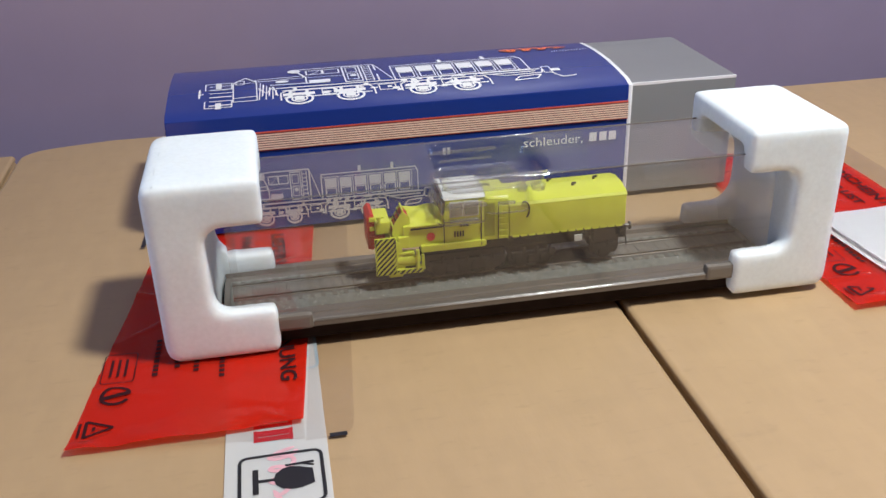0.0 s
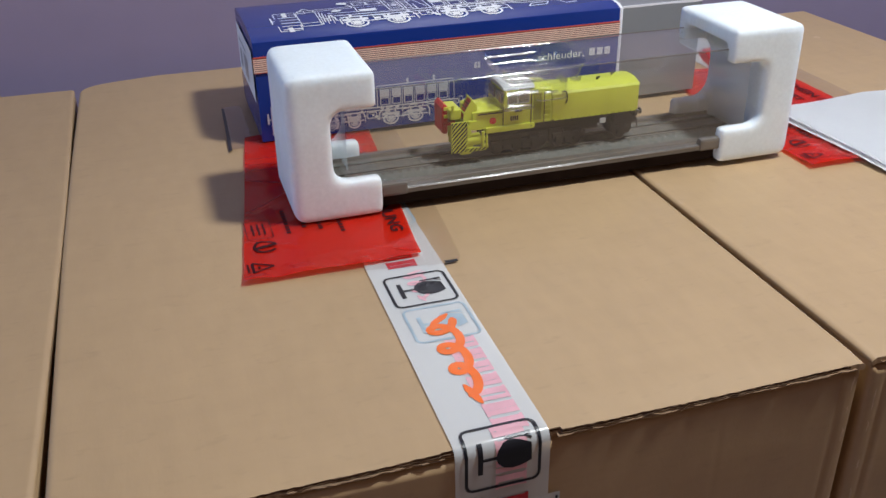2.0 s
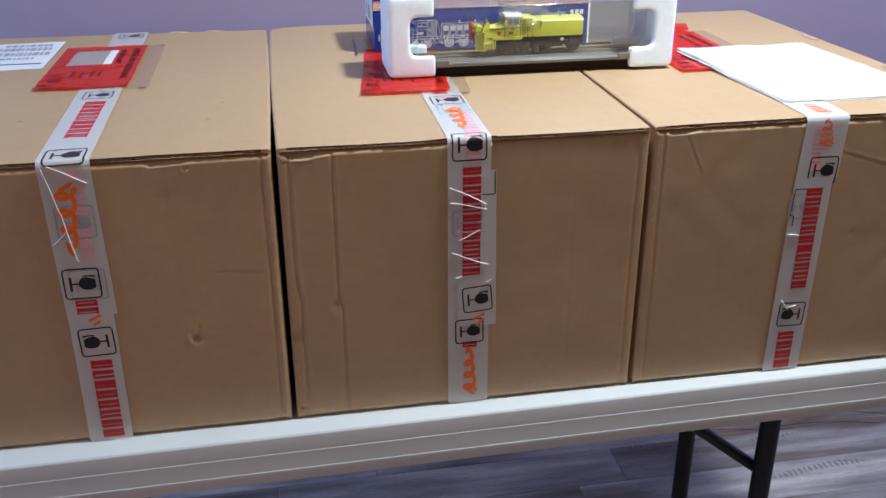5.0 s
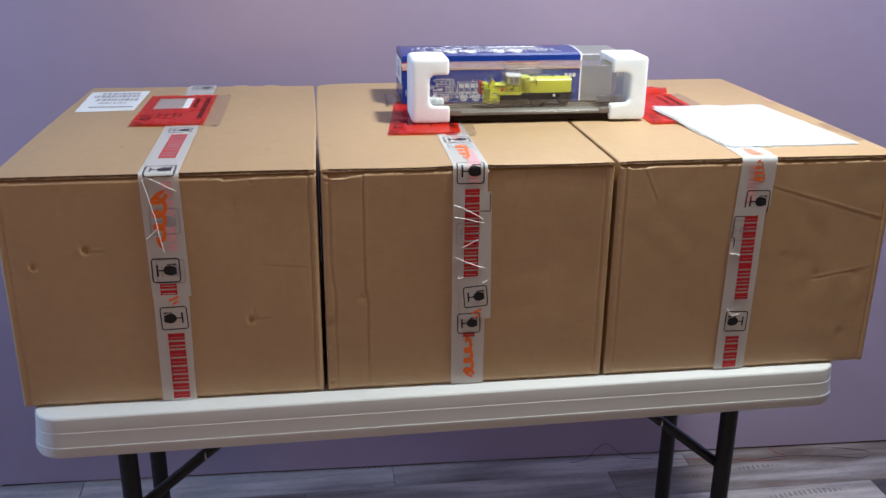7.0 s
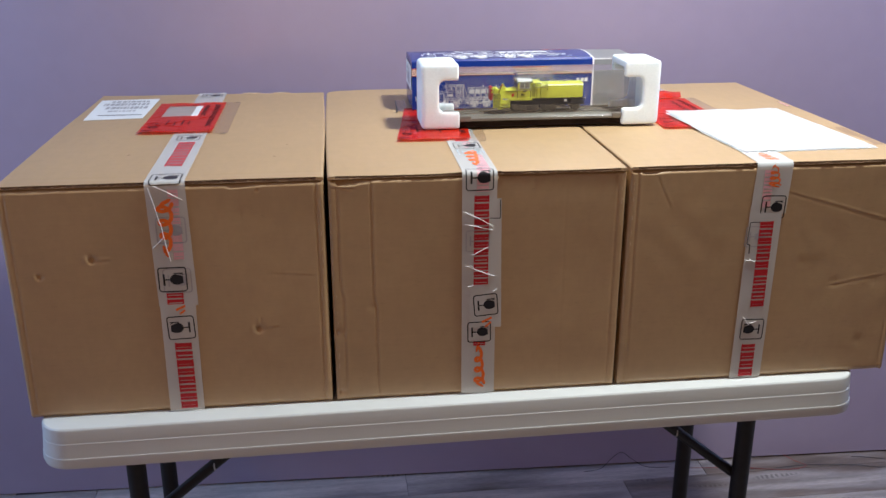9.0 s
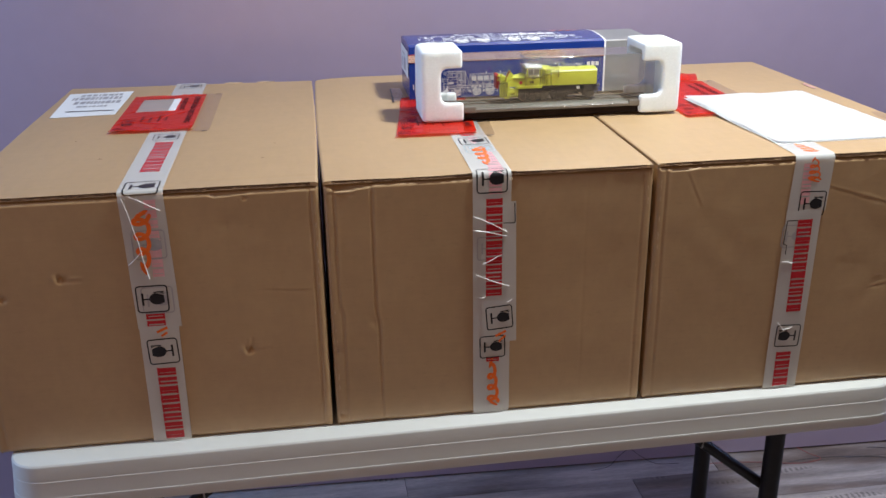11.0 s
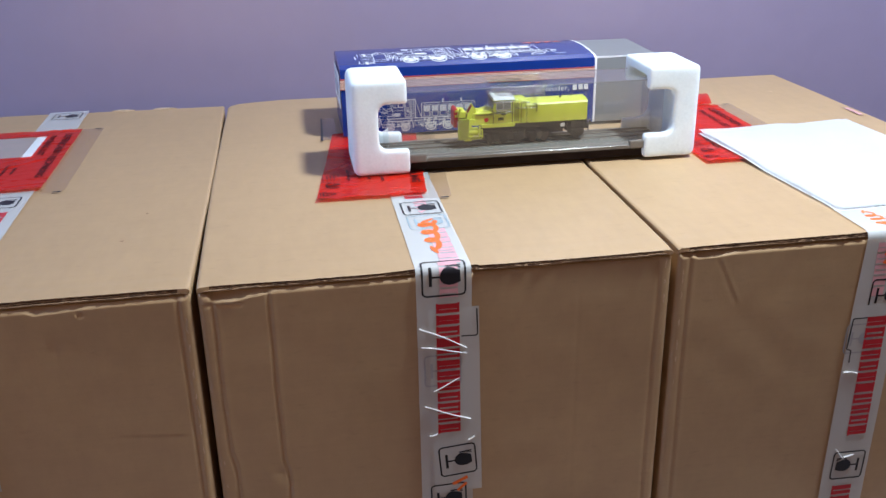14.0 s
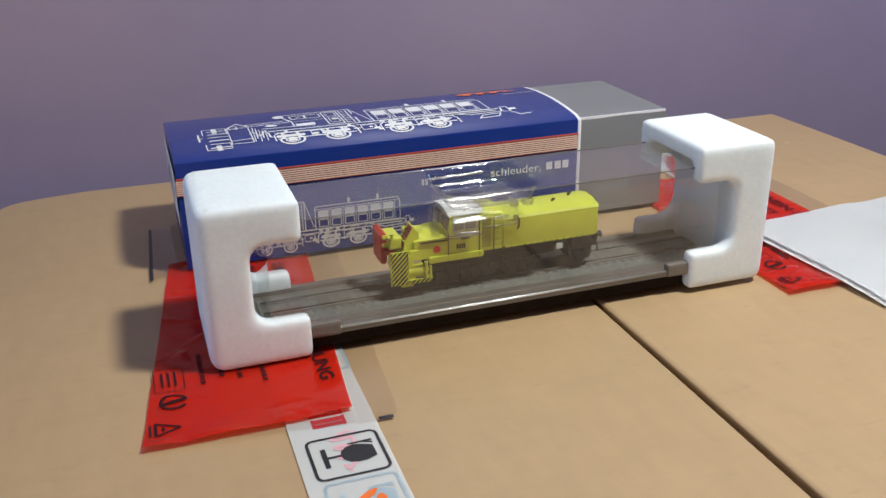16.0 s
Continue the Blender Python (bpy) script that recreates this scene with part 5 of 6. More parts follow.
def line_drawing(place, name, parent, mat, w):
    """Side view of the snow blower in outline on 28 by 7 units: plough, boom, cab, tank, running gear."""
    s = Sheet(place)
    P, R = s.path, lambda a, b, c, d, ww=1.0: s.path(((a, b), (c, b), (c, d), (a, d)), w * ww, close=True)
    # plough grid, thrower box and hoses
    s.line((0.0, 2.6), (0.4, 2.7), w * 1.4)
    s.line((0.1, 2.1), (0.1, 3.5), w * 1.6)
    R(0.5, 0.6, 2.4, 4.4)
    for i in range(6):
        s.line((0.8, 0.9 + i * 0.6), (2.4, 0.9 + i * 0.6), w * (1.0 if i % 2 else 1.5))
    s.rect(1.25, 0.4, 1.65, 4.5)
    R(2.5, 1.2, 4.2, 4.1)
    s.line((2.5, 1.7), (4.2, 1.8), w)
    P(((2.5, 4.2), (3.4, 5.2), (4.2, 4.2)), w * 1.3)
    R(2.7, 3.9, 3.3, 4.6, 0.8)
    for i in range(6):
        s.line((4.35 + i * 0.24, 1.2 + 0.5 * (i % 2)), (4.5 + i * 0.22, 3.9 - 0.28 * i), w * (1.3 if i % 2 else 0.9))
    P(((4.3, 3.0), (4.9, 2.1), (5.4, 3.1), (5.7, 1.6)), w * 1.1)
    # boom
    P(((4.1, 4.6), (7.7, 4.75), (7.7, 4.35), (4.2, 4.2)), w * 1.1, close=True)
    s.disc(6.1, 3.9, 0.5, 0.22)
    s.line((5.2, 3.4), (9.6, 3.2), w * 1.3)
    # cab: front post, roof, two panes, plate, door, ladder
    s.disc(7.1, 5.9, 0.5, 0.45, 10)
    P(((6.8, 6.2), (8.0, 6.3), (13.3, 6.3), (13.3, 2.8)), w * 1.5)
    P(((7.3, 5.7), (7.9, 4.4), (7.9, 3.2)), w * 1.5)
    R(8.0, 4.9, 9.2, 5.8, 1.3)
    R(9.3, 4.9, 10.5, 5.8, 1.3)
    s.line((8.3, 5.0), (9.0, 5.6), w * 0.7)
    s.rect(8.1, 3.3, 9.7, 3.8)
    s.line((8.0, 4.3), (10.7, 4.3), w * 0.7)
    R(10.8, 3.0, 12.1, 6.1, 1.4)
    R(11.05, 4.8, 11.85, 5.8, 0.9)
    R(11.05, 3.4, 11.85, 4.5, 0.9)
    s.disc(11.5, 4.1, 0.28, 0.25, 8)
    for xx in (12.35, 12.95):
        s.line((xx, 2.9), (xx, 6.1), w * 1.1)
    for i in range(7):
        s.line((12.35, 3.1 + 0.45 * i), (12.95, 3.1 + 0.45 * i), w)
    s.line((13.4, 6.0), (14.3, 3.0), w)
    # tank with six windows, half blind down
    P(((14.5, 2.7), (14.5, 5.5), (24.6, 5.5), (24.9, 5.0), (24.9, 2.7)), w * 1.2, close=True)
    s.line((14.5, 5.15), (24.8, 5.15), w * 0.8)
    for i in range(6):
        a = 14.85 + 1.57 * i
        s.rect(a, 3.95, a + 1.25, 5.0)
        R(a + 0.08, 2.95, a + 1.17, 3.85, 1.1)
        s.line((a + 1.4, 2.7), (a + 1.4, 5.1), w * 0.8)
    for xx in (18.4, 21.9):
        s.rect(xx, 5.5, xx + 0.3, 6.2)
    # frame and running gear
    s.line((5.6, 2.75), (25.6, 2.6), w * 1.6)
    s.line((6.0, 2.3), (21.3, 2.2), w * 1.2)
    for xa, xb in ((5.9, 12.7), (14.7, 21.4)):
        P(((xa, 0.9), (xa, 1.9), (xa + 0.4, 2.2), (xb - 0.3, 2.2), (xb, 1.7), (xb, 0.8)), w * 1.4)
        s.line((xa + 0.2, 1.2), (xb - 0.2, 1.2), w * 1.5)
    for cx in (7.2, 10.9, 16.2, 19.5):
        s.ring(cx, 0.95, 0.95, 0.66, w * 2.2)
        s.ring(cx, 0.95, 0.55, 0.36, w * 1.6, n=12)
        s.rect(cx - 1.15, 1.45, cx + 1.15, 1.85)
        s.rect(cx - 0.35, 0.75, cx + 0.35, 1.25)
        for d in (-0.6, 0.6):
            s.rect(cx + d - 0.12, 1.2, cx + d + 0.12, 2.3)
    rr = random.Random(3)
    for i in range(46):
        u, v = rr.uniform(6.2, 21.0), rr.uniform(1.0, 2.5)
        s.rect(u, v, u + rr.uniform(0.15, 0.6), v + rr.uniform(0.10, 0.35))
    for a, c in ((8.9, 9.9), (13.1, 14.3), (17.8, 18.6)):
        R(a, 1.3, c, 2.1)
    for i in range(7):
        s.line((15.0 + i * 0.9, 2.3), (15.4 + i * 0.9, 2.7), w)
    # tail: frame, bucket loop, coupling
    P(((20.8, 2.6), (22.8, 1.9), (25.6, 2.0), (25.8, 2.6)), w * 1.3)
    s.line((21.6, 2.3), (25.2, 2.3), w * 1.5)
    P(((23.2, 1.1), (25.0, 1.2), (25.4, 1.7), (23.7, 1.6)), w * 1.3, close=True)
    R(25.8, 1.9, 26.4, 2.9)
    s.rect(26.4, 2.1, 27.1, 2.5)
    P(((26.3, 1.9), (26.9, 1.1), (28.0, 1.2)), w * 1.3)
    return part(name, s.bm, mat, parent, "white outline drawing of the snow blower")


line_drawing(lambda u, v: on_lid(0.0002)(-0.056 + 0.0101 * u, 0.6480 + 0.0133 * v), "printed_drawing", sleeve, M_WHITE_INK, 0.085)


def stretched(u, v):
    # the same drawing on the front face, the tank drawn longer than the cab
    q = u * 1.4 if u < 6.85 else 9.6 + (u - 6.85) * 0.99 if u < 13.3 else 16.0 + (u - 13.3) * 0.83 if u < 24.8 else 25.55 + (u - 24.8) * 0.77
    x = 0.0176 + ((q - 16) * 0.0056 if q < 16 else (q - 16) * 0.0084 if q < 25 else 0.0756 + (q - 25) * 0.0070)
    return on_face(0.0004)(x, 1.1053 + v * 0.0069)


line_drawing(stretched, "printed_drawing", sleeve, M_PALE_INK, 0.11)
script_blobs(sleeve, lambda u, v: on_lid(0.0003)(v, u), 0.7440, 0.183, 0.243, 0.011, M_ORANGE_INK)
s_ = Sheet(on_lid(0.0003))
u = 0.226
rnd = random.Random(9)
while u < 0.256:
    d = rnd.uniform(0.0012, 0.0026)
    s_.line((u, 0.7270), (u + d, 0.7305 + rnd.uniform(-0.0005, 0.0015)), 0.0007)
    u += d + 0.0006
part("print_mark", s_.bm, M_PALE_INK, sleeve)
letters("schleuder,", 0.0100, lambda u, v: (0.1785 + u, PY0 - 0.0024, 1.1500 + v), "lettering", M_WHITE_INK, sleeve, width=0.047)
for a, c, m in ((0.1170, 0.1235, M_PALE_INK),):
    uu = a
    while uu < c:
        s_ = Sheet(on_face(0.0007))
        s_.rect(uu, 1.1500, uu + 0.0022, 1.1555)
        part("printed_bar", s_.bm, m, sleeve)
        uu += 0.0033
for uu in (0.2305, 0.2385, 0.2460):
    s_ = Sheet(on_face(0.0007))
    s_.rect(uu, 1.1500, uu + 0.0058, 1.1570)
    part("printed_bar", s_.bm, M_WHITE_INK, sleeve)


# ---- foam end caps ----
FY0, FY1, FZ0, FZ1 = 0.470, 0.556, ZB + 0.0034, 1.2125


def foam_cap(xo, sgn, label):
    """xo: outer face; sgn: direction in which the arms reach."""
    f = thing("foam_end_cap", (xo + sgn * 0.03, (FY0 + FY1) / 2, FZ0), label, "foam packaging", "foam caps of the display case")
    bm = bmesh.new()

    def X(d):
        return xo + sgn * d

    def block(d0, d1, *a):
        p, q = sorted((X(d0), X(d1)))
        add_box(bm, p, q, *a)
    vs = add_box(bm, *sorted((X(0), X(0.031))), FY0, FY1, FZ0, FZ1)    # outer plate, its outer edges well rounded
    es = list({e for v in vs for e in v.link_edges if all(abs(q.co.x - xo) < 1e-6 for q in e.verts)})
    bmesh.ops.bevel(bm, geom=es, offset=0.0065, segments=4, profile=0.5, affect="EDGES")
    block(0.02, 0.064, FY0, FY1, 1.1990, FZ1)                 # top slab
    block(0.02, 0.064, FY0, FY0 + 0.0130, 1.1850, FZ1)        # front upper arm
    block(0.02, 0.064, FY1 - 0.0130, FY1, 1.1850, FZ1)        # rear upper arm
    block(0.02, 0.066, FY0, FY0 + 0.0130, FZ0, 1.1320)        # front lower arm
    block(0.02, 0.066, FY1 - 0.0130, FY1, FZ0, 1.1320)        # rear lower arm
    block(0.02, 0.033, FY0, FY1, FZ0, 1.1085)                 # floor
    # fillets where the arms leave the plate
    for zc, up in ((1.1320, 1), (1.1850, -1)):
        for y0, y1, R in ((FY0, FY0 + 0.0130, 0.010), (FY1 - 0.0130, FY1, 0.016)):
            for i in range(10):
                h = R * i / 10
                d = R - math.sqrt(max(0.0, R * R - (R - h) ** 2))
                z0, z1 = sorted((zc + up * h, zc - up * 0.004))
                block(0.02, 0.031 + d, y0, y1, z0, z1)
    ob = part("cap", bm, M_FOAM, f)
    r = ob.modifiers.new("grow_together", "REMESH")
    r.mode, r.voxel_size, r.use_smooth_shade = "VOXEL", 0.0013, True
    sm = ob.modifiers.new("round_edges", "SMOOTH")
    sm.factor, sm.iterations = 0.5, 55
    # fine parting line of the mould over the top
    bm = bmesh.new()
    xs = X(0.0085)
    add_tube(bm, [(xs + 0.0004 * math.sin(i * 1.7), FY0 + 0.0030 + (FY1 - FY0 - 0.006) * i / 8, FZ1 - 0.0005 - 0.0002 * math.sin(i * 2.3)) for i in range(9)], 0.0003, 6)
    part("mould_seam", bm, M_FOAM, f, smooth=60)
    return f


foam_cap(-0.0780, 1, "white moulded foam end cap standing on a red pouch")
foam_cap(0.3345, -1, "white moulded foam end cap standing beside white papers")

# ---- clear display case on its tray ----
CY0, CY1, CX0, CX1 = 0.4760, 0.5500, -0.0440, 0.3000
TZ = 1.1235
case = thing("display_case", ((CX0 + CX1) / 2, 0.513, 1.1042), "clear plastic display case on a grey tray between foam caps", "display case")
bm = bmesh.new()
half = [(CY0 + 0.030, 1.1042), (CY0 + 0.028, 1.1150), (CY0 - 0.0015, 1.1154), (CY0 - 0.0016, 1.1186), (CY0 - 0.0004, 1.1196), (CY0 + 0.0060, 1.1199), (CY0 + 0.0066, 1.1206), (CY0 + 0.0074, 1.1206), (CY0 + 0.0085, 1.1180), (CY0 + 0.0200, 1.1196)]
prof = half + [(CY0 + CY1 - y, z) for y, z in half[::-1]]
add_prism(bm, prof, "x", CX0, CX1)
tray = part("base_tray", bm, M_TRAY, case, "dark grey moulded tray", smooth=25)
# black block put in the gap where only shade lies under the tray
part("under_tray_shade", box_bm(CX0 + 0.004, CX1 - 0.004, CY0 + 0.005, CY1 - 0.005, 1.1040, 1.1149), M_TRAY_SHADE, tray)
for a in (-0.0135, 0.2520):
    part("clip_tab", box_bm(a, a + 0.021, CY0 - 0.0030, CY0 + 0.004, 1.1146, 1.1246, bevel=0.0022), M_TRAY, tray)
bm = bmesh.new()
add_tube(bm, ((0.0085, CY0 - 0.0012, 1.1190), (0.2510, CY0 - 0.0012, 1.1190)), 0.0008, 10)
part("edge_bead", bm, M_LIP, tray, "shiny lower edge of the cover", smooth=60)
# ballast shoulder with real grains, sleepers and rails
bm = bmesh.new()
add_prism(bm, [(0.4885, 1.1178), (0.4980, 1.1212), (0.5280, 1.1212), (0.5375, 1.1178)], "x", CX0 + 0.004, CX1 - 0.004)
part("ballast_bed", bm, M_BALLAST, case)
rnd = random.Random(77)
vs, fs = [], []
for i in range(12000):
    x, y = rnd.uniform(CX0 + 0.005, CX1 - 0.005), rnd.uniform(0.4885, 0.5375)
    h = max(0.0, min(1.0, (0.0245 - abs(y - 0.513)) / 0.0095))
    z = 1.1178 + 0.0034 * h
    r = rnd.uniform(0.00022, 0.00042)
    b0 = len(vs)
    for dx, dy, dz in ((1, 0, 0), (-0.6, 0.8, 0), (-0.6, -0.8, 0.1), (0.1, 0, 1.0)):
        vs.append((x + r * dx * rnd.uniform(0.7, 1.3), y + r * dy * rnd.uniform(0.7, 1.3), z + r * dz))
    fs += [(b0, b0 + 1, b0 + 3), (b0 + 1, b0 + 2, b0 + 3), (b0 + 2, b0, b0 + 3)]
me = bpy.data.meshes.new("ballast_grains")
me.from_pydata([(a - ORIGIN[case.name].x, b - ORIGIN[case.name].y, c - ORIGIN[case.name].z) for a, b, c in vs], [], fs)
me.materials.append(M_GRAIN)
gr = new("ballast_grains", me)
gr.parent = case
tagged(gr, "grey stone ballast grains", kind="stuff")
track = part("track_plate", box_bm(CX0 + 0.006, CX1 - 0.006, 0.5030, 0.5230, 1.1205, 1.1214), M_SLEEPER, case)
sl = None
for i in range(48):
    x = CX0 + 0.010 + i * 0.0069
    if sl is None:
        sl = part("sleeper", box_bm(x, x + 0.0026, 0.4985, 0.5275, 1.1207, 1.1217, bevel=0.0002, seg=1), M_SLEEPER, track)
    else:
        o = new("sleeper", sl.data)
        o.parent = track
        o.location = (i * 0.0069, 0, 0)
for yc in (0.5130 - 0.0083, 0.5130 + 0.0083):
    bm = bmesh.new()
    add_prism(bm, [(yc - 0.0010, 1.1220), (yc + 0.0010, 1.1220), (yc + 0.0003, 1.1225), (yc + 0.0003, 1.1229), (yc + 0.0005, 1.1235), (yc - 0.0005, 1.1235), (yc - 0.0003, 1.1229), (yc - 0.0003, 1.1225)], "x", CX0 + 0.006, CX1 - 0.006)
    part("rail", bm, M_RAIL, track)

# cover: thin shell with a pressed-in recess over the cab
CT = 1.1960
gx0, gx1, gy0, gz = 0.0860, 0.1560, 0.4830, 1.1830


def cover_shell():
    bm = bmesh.new()
    r = 0.0035
    xa, xb = CX0 + 0.008, CX1 - 0.008

    def skin(lines):
        rows = [[bm.verts.new(p) for p in ln] for ln in lines]
        for p, q in zip(rows, rows[1:]):
            for k in range(len(p) - 1):
                bm.faces.new((p[k], p[k + 1], q[k + 1], q[k]))

    front = [(CY0 + 0.0005, 1.1192), (CY0 + 0.0019, 1.1890)]
    front += [(CY0 + 0.002 + r + r * math.cos(radians(a)), CT - r + r * math.sin(radians(a))) for a in (180, 157, 135, 112, 90)]
    front.append((gy0, CT))
    back = [(CY0 + CY1 - y, z) for y, z in front]
    xs = [xa + (xb - xa) * i / 12 for i in range(13)]
    skin([[(x, y, z) for y, z in front] for x in xs])
    skin([[(x, y, z) for y, z in back] for x in xs])
    gy1_ = CY0 + CY1 - gy0
    skin([[(x, gy0, CT), (x, gy1_, CT)] for x in (xa, gx0)])
    skin([[(x, gy0, CT), (x, gy1_, CT)] for x in (gx1, xb)])
    # pocket: rounded opening, drawn down to a rounded floor
    def ring(inset, z, r_):
        return [(x, y, z) for x, y in rounded_rect(gx0 + inset, gx1 - inset * 1.5, gy0 + inset, gy1_ - inset, r_)]
    loops = [ring(0.0, CT, 0.0002), ring(0.0004, CT, 0.009), ring(0.0010, CT - 0.0005, 0.0086), ring(0.0020, CT - 0.0020, 0.008), ring(0.0032, CT - 0.0060, 0.0075), ring(0.0038, gz + 0.0045, 0.007),
             ring(0.0046, gz + 0.0020, 0.0065), ring(0.0064, gz + 0.0006, 0.006), ring(0.0090, gz, 0.005), ring(0.0150, gz, 0.003)]
    skin([lp_ + lp_[:1] for lp_ in loops])
    bm.faces.new([bm.verts.new(p) for p in loops[-1]])
    for x in (xa, xb):
        ring = [bm.verts.new((x, y, z)) for y, z in front[:-1] + back[:-1][::-1]]
        bm.faces.new(ring)
    bmesh.ops.remove_doubles(bm, verts=bm.verts, dist=1e-6)
    bmesh.ops.recalc_face_normals(bm, faces=bm.faces)
    return bm


cover = part("clear_cover", cover_shell(), M_CLEAR, case, "clear thermoformed plastic cover", smooth=50)
# extra glossy tubes in place of the highlight streaks on the pocket
for xa_, xb_, yy, zz, rr in ((0.0890, 0.1140, 0.4855, 1.1770, 0.0013), (0.0880, 0.1160, 0.4870, 1.1885, 0.0010), (0.0900, 0.1330, CY0 + CY1 - gy0 - 0.002, 1.1900, 0.0011), (0.0960, 0.1300, CY0 + CY1 - gy0 - 0.003, 1.1845, 0.0009)):
    bm = bmesh.new()
    add_tube(bm, ((xa_, yy, zz), (xb_, yy, zz + 0.0004)), rr, 12)
    part("pocket_streak", bm, M_BEAD, cover, smooth=60)
for xx, ww in ((0.1470, 0.0045), (0.1370, 0.0035)):
    bm = bmesh.new()
    rings = [[(xx + ww * f * math.cos(2 * math.pi * k / 14), CY0 + 0.016 + ww * f * math.sin(2 * math.pi * k / 14), z) for k in range(14)] for f, z in ((1.0, gz + 0.001), (0.9, gz - 0.002), (0.55, gz - 0.0028))]
    rows = [[bm.verts.new(p) for p in ring] for ring in rings]
    for p, q in zip(rows, rows[1:]):
        for k in range(14):
            bm.faces.new((p[k], p[(k + 1) % 14], q[(k + 1) % 14], q[k]))
    part("pocket_dimple", bm, M_CLEAR_EDGE, cover, smooth=60)
for yy in (CY0 + 0.0035, CY1 - 0.0035):
    bm = bmesh.new()
    add_tube(bm, ((CX0 + 0.02, yy, CT - 0.0006), (0.158, yy, CT - 0.0006)), 0.0006, 8)
    part("cover_edge", bm, M_CLEAR_EDGE, cover, smooth=60)
for xa_, xb_, zb, name in ((0.0872, 0.1160, 1.1618, "cab_hood"), (0.1165, 0.1425, 1.1665, "rear_lobe")):
    bm = bmesh.new()
    loops = []
    for inset, z, r_ in ((0.0030, gz - 0.0002, 0.0050), (0.0012, gz - 0.0012, 0.0055), (0.0, gz - 0.0040, 0.0060), (-0.0006, zb + 0.0050, 0.0062), (-0.0008, zb + 0.0020, 0.0064), (-0.0004, zb + 0.0006, 0.0060), (0.0008, zb, 0.0050)):
        loops.append([bm.verts.new((x, y, z)) for x, y in rounded_rect(xa_ + inset, xb_ - inset, 0.4930 + inset, 0.5330 - inset, r_)])
    for p, q in zip(loops, loops[1:]):
        for k in range(len(p)):
            bm.faces.new((p[k], p[(k + 1) % len(p)], q[(k + 1) % len(p)], q[k]))
    part(name, bm, M_CLEAR, cover, "clear inner hood over the model's cab", smooth=60)
    bm = bmesh.new()
    add_tube(bm, [(x, y, zb + 0.0004) for x, y in rounded_rect(xa_ - 0.0002, xb_ + 0.0002, 0.4928, 0.5332, 0.0060)] + [(xb_ + 0.0002, 0.5272, zb + 0.0004)], 0.0005, 8, caps=False)
    part("hood_rim", bm, M_CLEAR_EDGE, cover, smooth=60)
# more added tubes, these for the bright streaks along the hood
for xa_, xb_, yy, zz, rr in ((0.0930, 0.1105, 0.4922, 1.1650, 0.0012), (0.0915, 0.1130, 0.4924, 1.1758, 0.0009), (0.1225, 0.1330, 0.4924, 1.1735, 0.0012)):
    bm = bmesh.new()
    add_tube(bm, ((xa_, yy, zz), ((xa_ + xb_) / 2, yy - 0.0003, zz + 0.0002), (xb_, yy, zz)), rr, 12)
    part("hood_streak", bm, M_BEAD, cover, smooth=60)
# folded edges of the cover read as thin dark lines
for yy in (CY0 + 0.0028, CY1 - 0.0028):
    bm = bmesh.new()
    add_tube(bm, ((0.158, yy, CT - 0.0004), (CX1 - 0.018, yy, CT - 0.0004)), 0.00045, 6)
    part("cover_edge", bm, M_TRAY, cover)


# ---- model snow blower ----
LY = 0.513
loco = thing("model_snow_blower", (0.13, LY, TZ), "lime-yellow model rail snow blower with hazard stripes, standing on track", "model train")
N0, N1 = LY - 0.0165, LY + 0.0165


def lp(name, bm, mat, parent=None, label="", smooth=None):
    return part(name, bm, mat, parent or loco, label, smooth)


# tank body with sloped shoulders
bm = bmesh.new()
add_prism(bm, [(N0, 1.1490), (N0, 1.1690), (N0 + 0.0014, 1.1706), (LY - 0.006, 1.1728), (LY + 0.006, 1.1728), (N1 - 0.0014, 1.1706), (N1, 1.1690), (N1, 1.1490)], "x", 0.1310, 0.2050, bevel=0.0005)
tank = lp("tank_body", bm, M_YELLOW, smooth=30)
bm = bmesh.new()
add_prism(bm, [(N0 - 0.0001, 1.1692), (N0 + 0.0012, 1.1708), (LY - 0.006, 1.1733), (LY + 0.006, 1.1733), (N1 - 0.0012, 1.1708), (N1 + 0.0001, 1.1692)], "x", 0.1305, 0.2053)
lp("tank_roof", bm, M_YELLOW, tank, smooth=25)
for i in range(14):
    a = 0.1330 + i * 0.0051
    lp("rib", box_bm(a, a + 0.0040, N0 - 0.0002, N0 + 0.001, 1.1481, 1.1492), M_YELLOW, tank)
for x, y in ((0.174, LY - 0.004), (0.190, LY + 0.003), (0.161, LY + 0.006)):
    bm = bmesh.new()
    add_cyl(bm, (x, y, 1.1728), (x, y, 1.1748), 0.0009, 8)
    add_box(bm, x - 0.0005, x + 0.0022, y - 0.0006, y + 0.0006, 1.1742, 1.1754, bevel=0.0002)
    lp("filler_cap", bm, M_LOCO_METAL, tank)
# cab
bm = bmesh.new()
add_prism(bm, [(0.0900, 1.1480), (0.1300, 1.1480), (0.1300, 1.1740), (0.0925, 1.1770), (0.0900, 1.1640)], "y", N0 + 0.0004, N1 - 0.0004, bevel=0.0004)
cab = lp("cab_body", bm, M_YELLOW, smooth=30)
bm = bmesh.new()
add_prism(bm, [(N0, 1.1768), (N0 + 0.002, 1.1787), (LY - 0.005, 1.1802), (LY + 0.005, 1.1802), (N1 - 0.002, 1.1787), (N1, 1.1768)], "x", 0.0905, 0.1160, bevel=0.0003)
lp("cab_roof", bm, M_LOCO_ROOF, cab, "pale grey cab roof", smooth=30)
bm = bmesh.new()
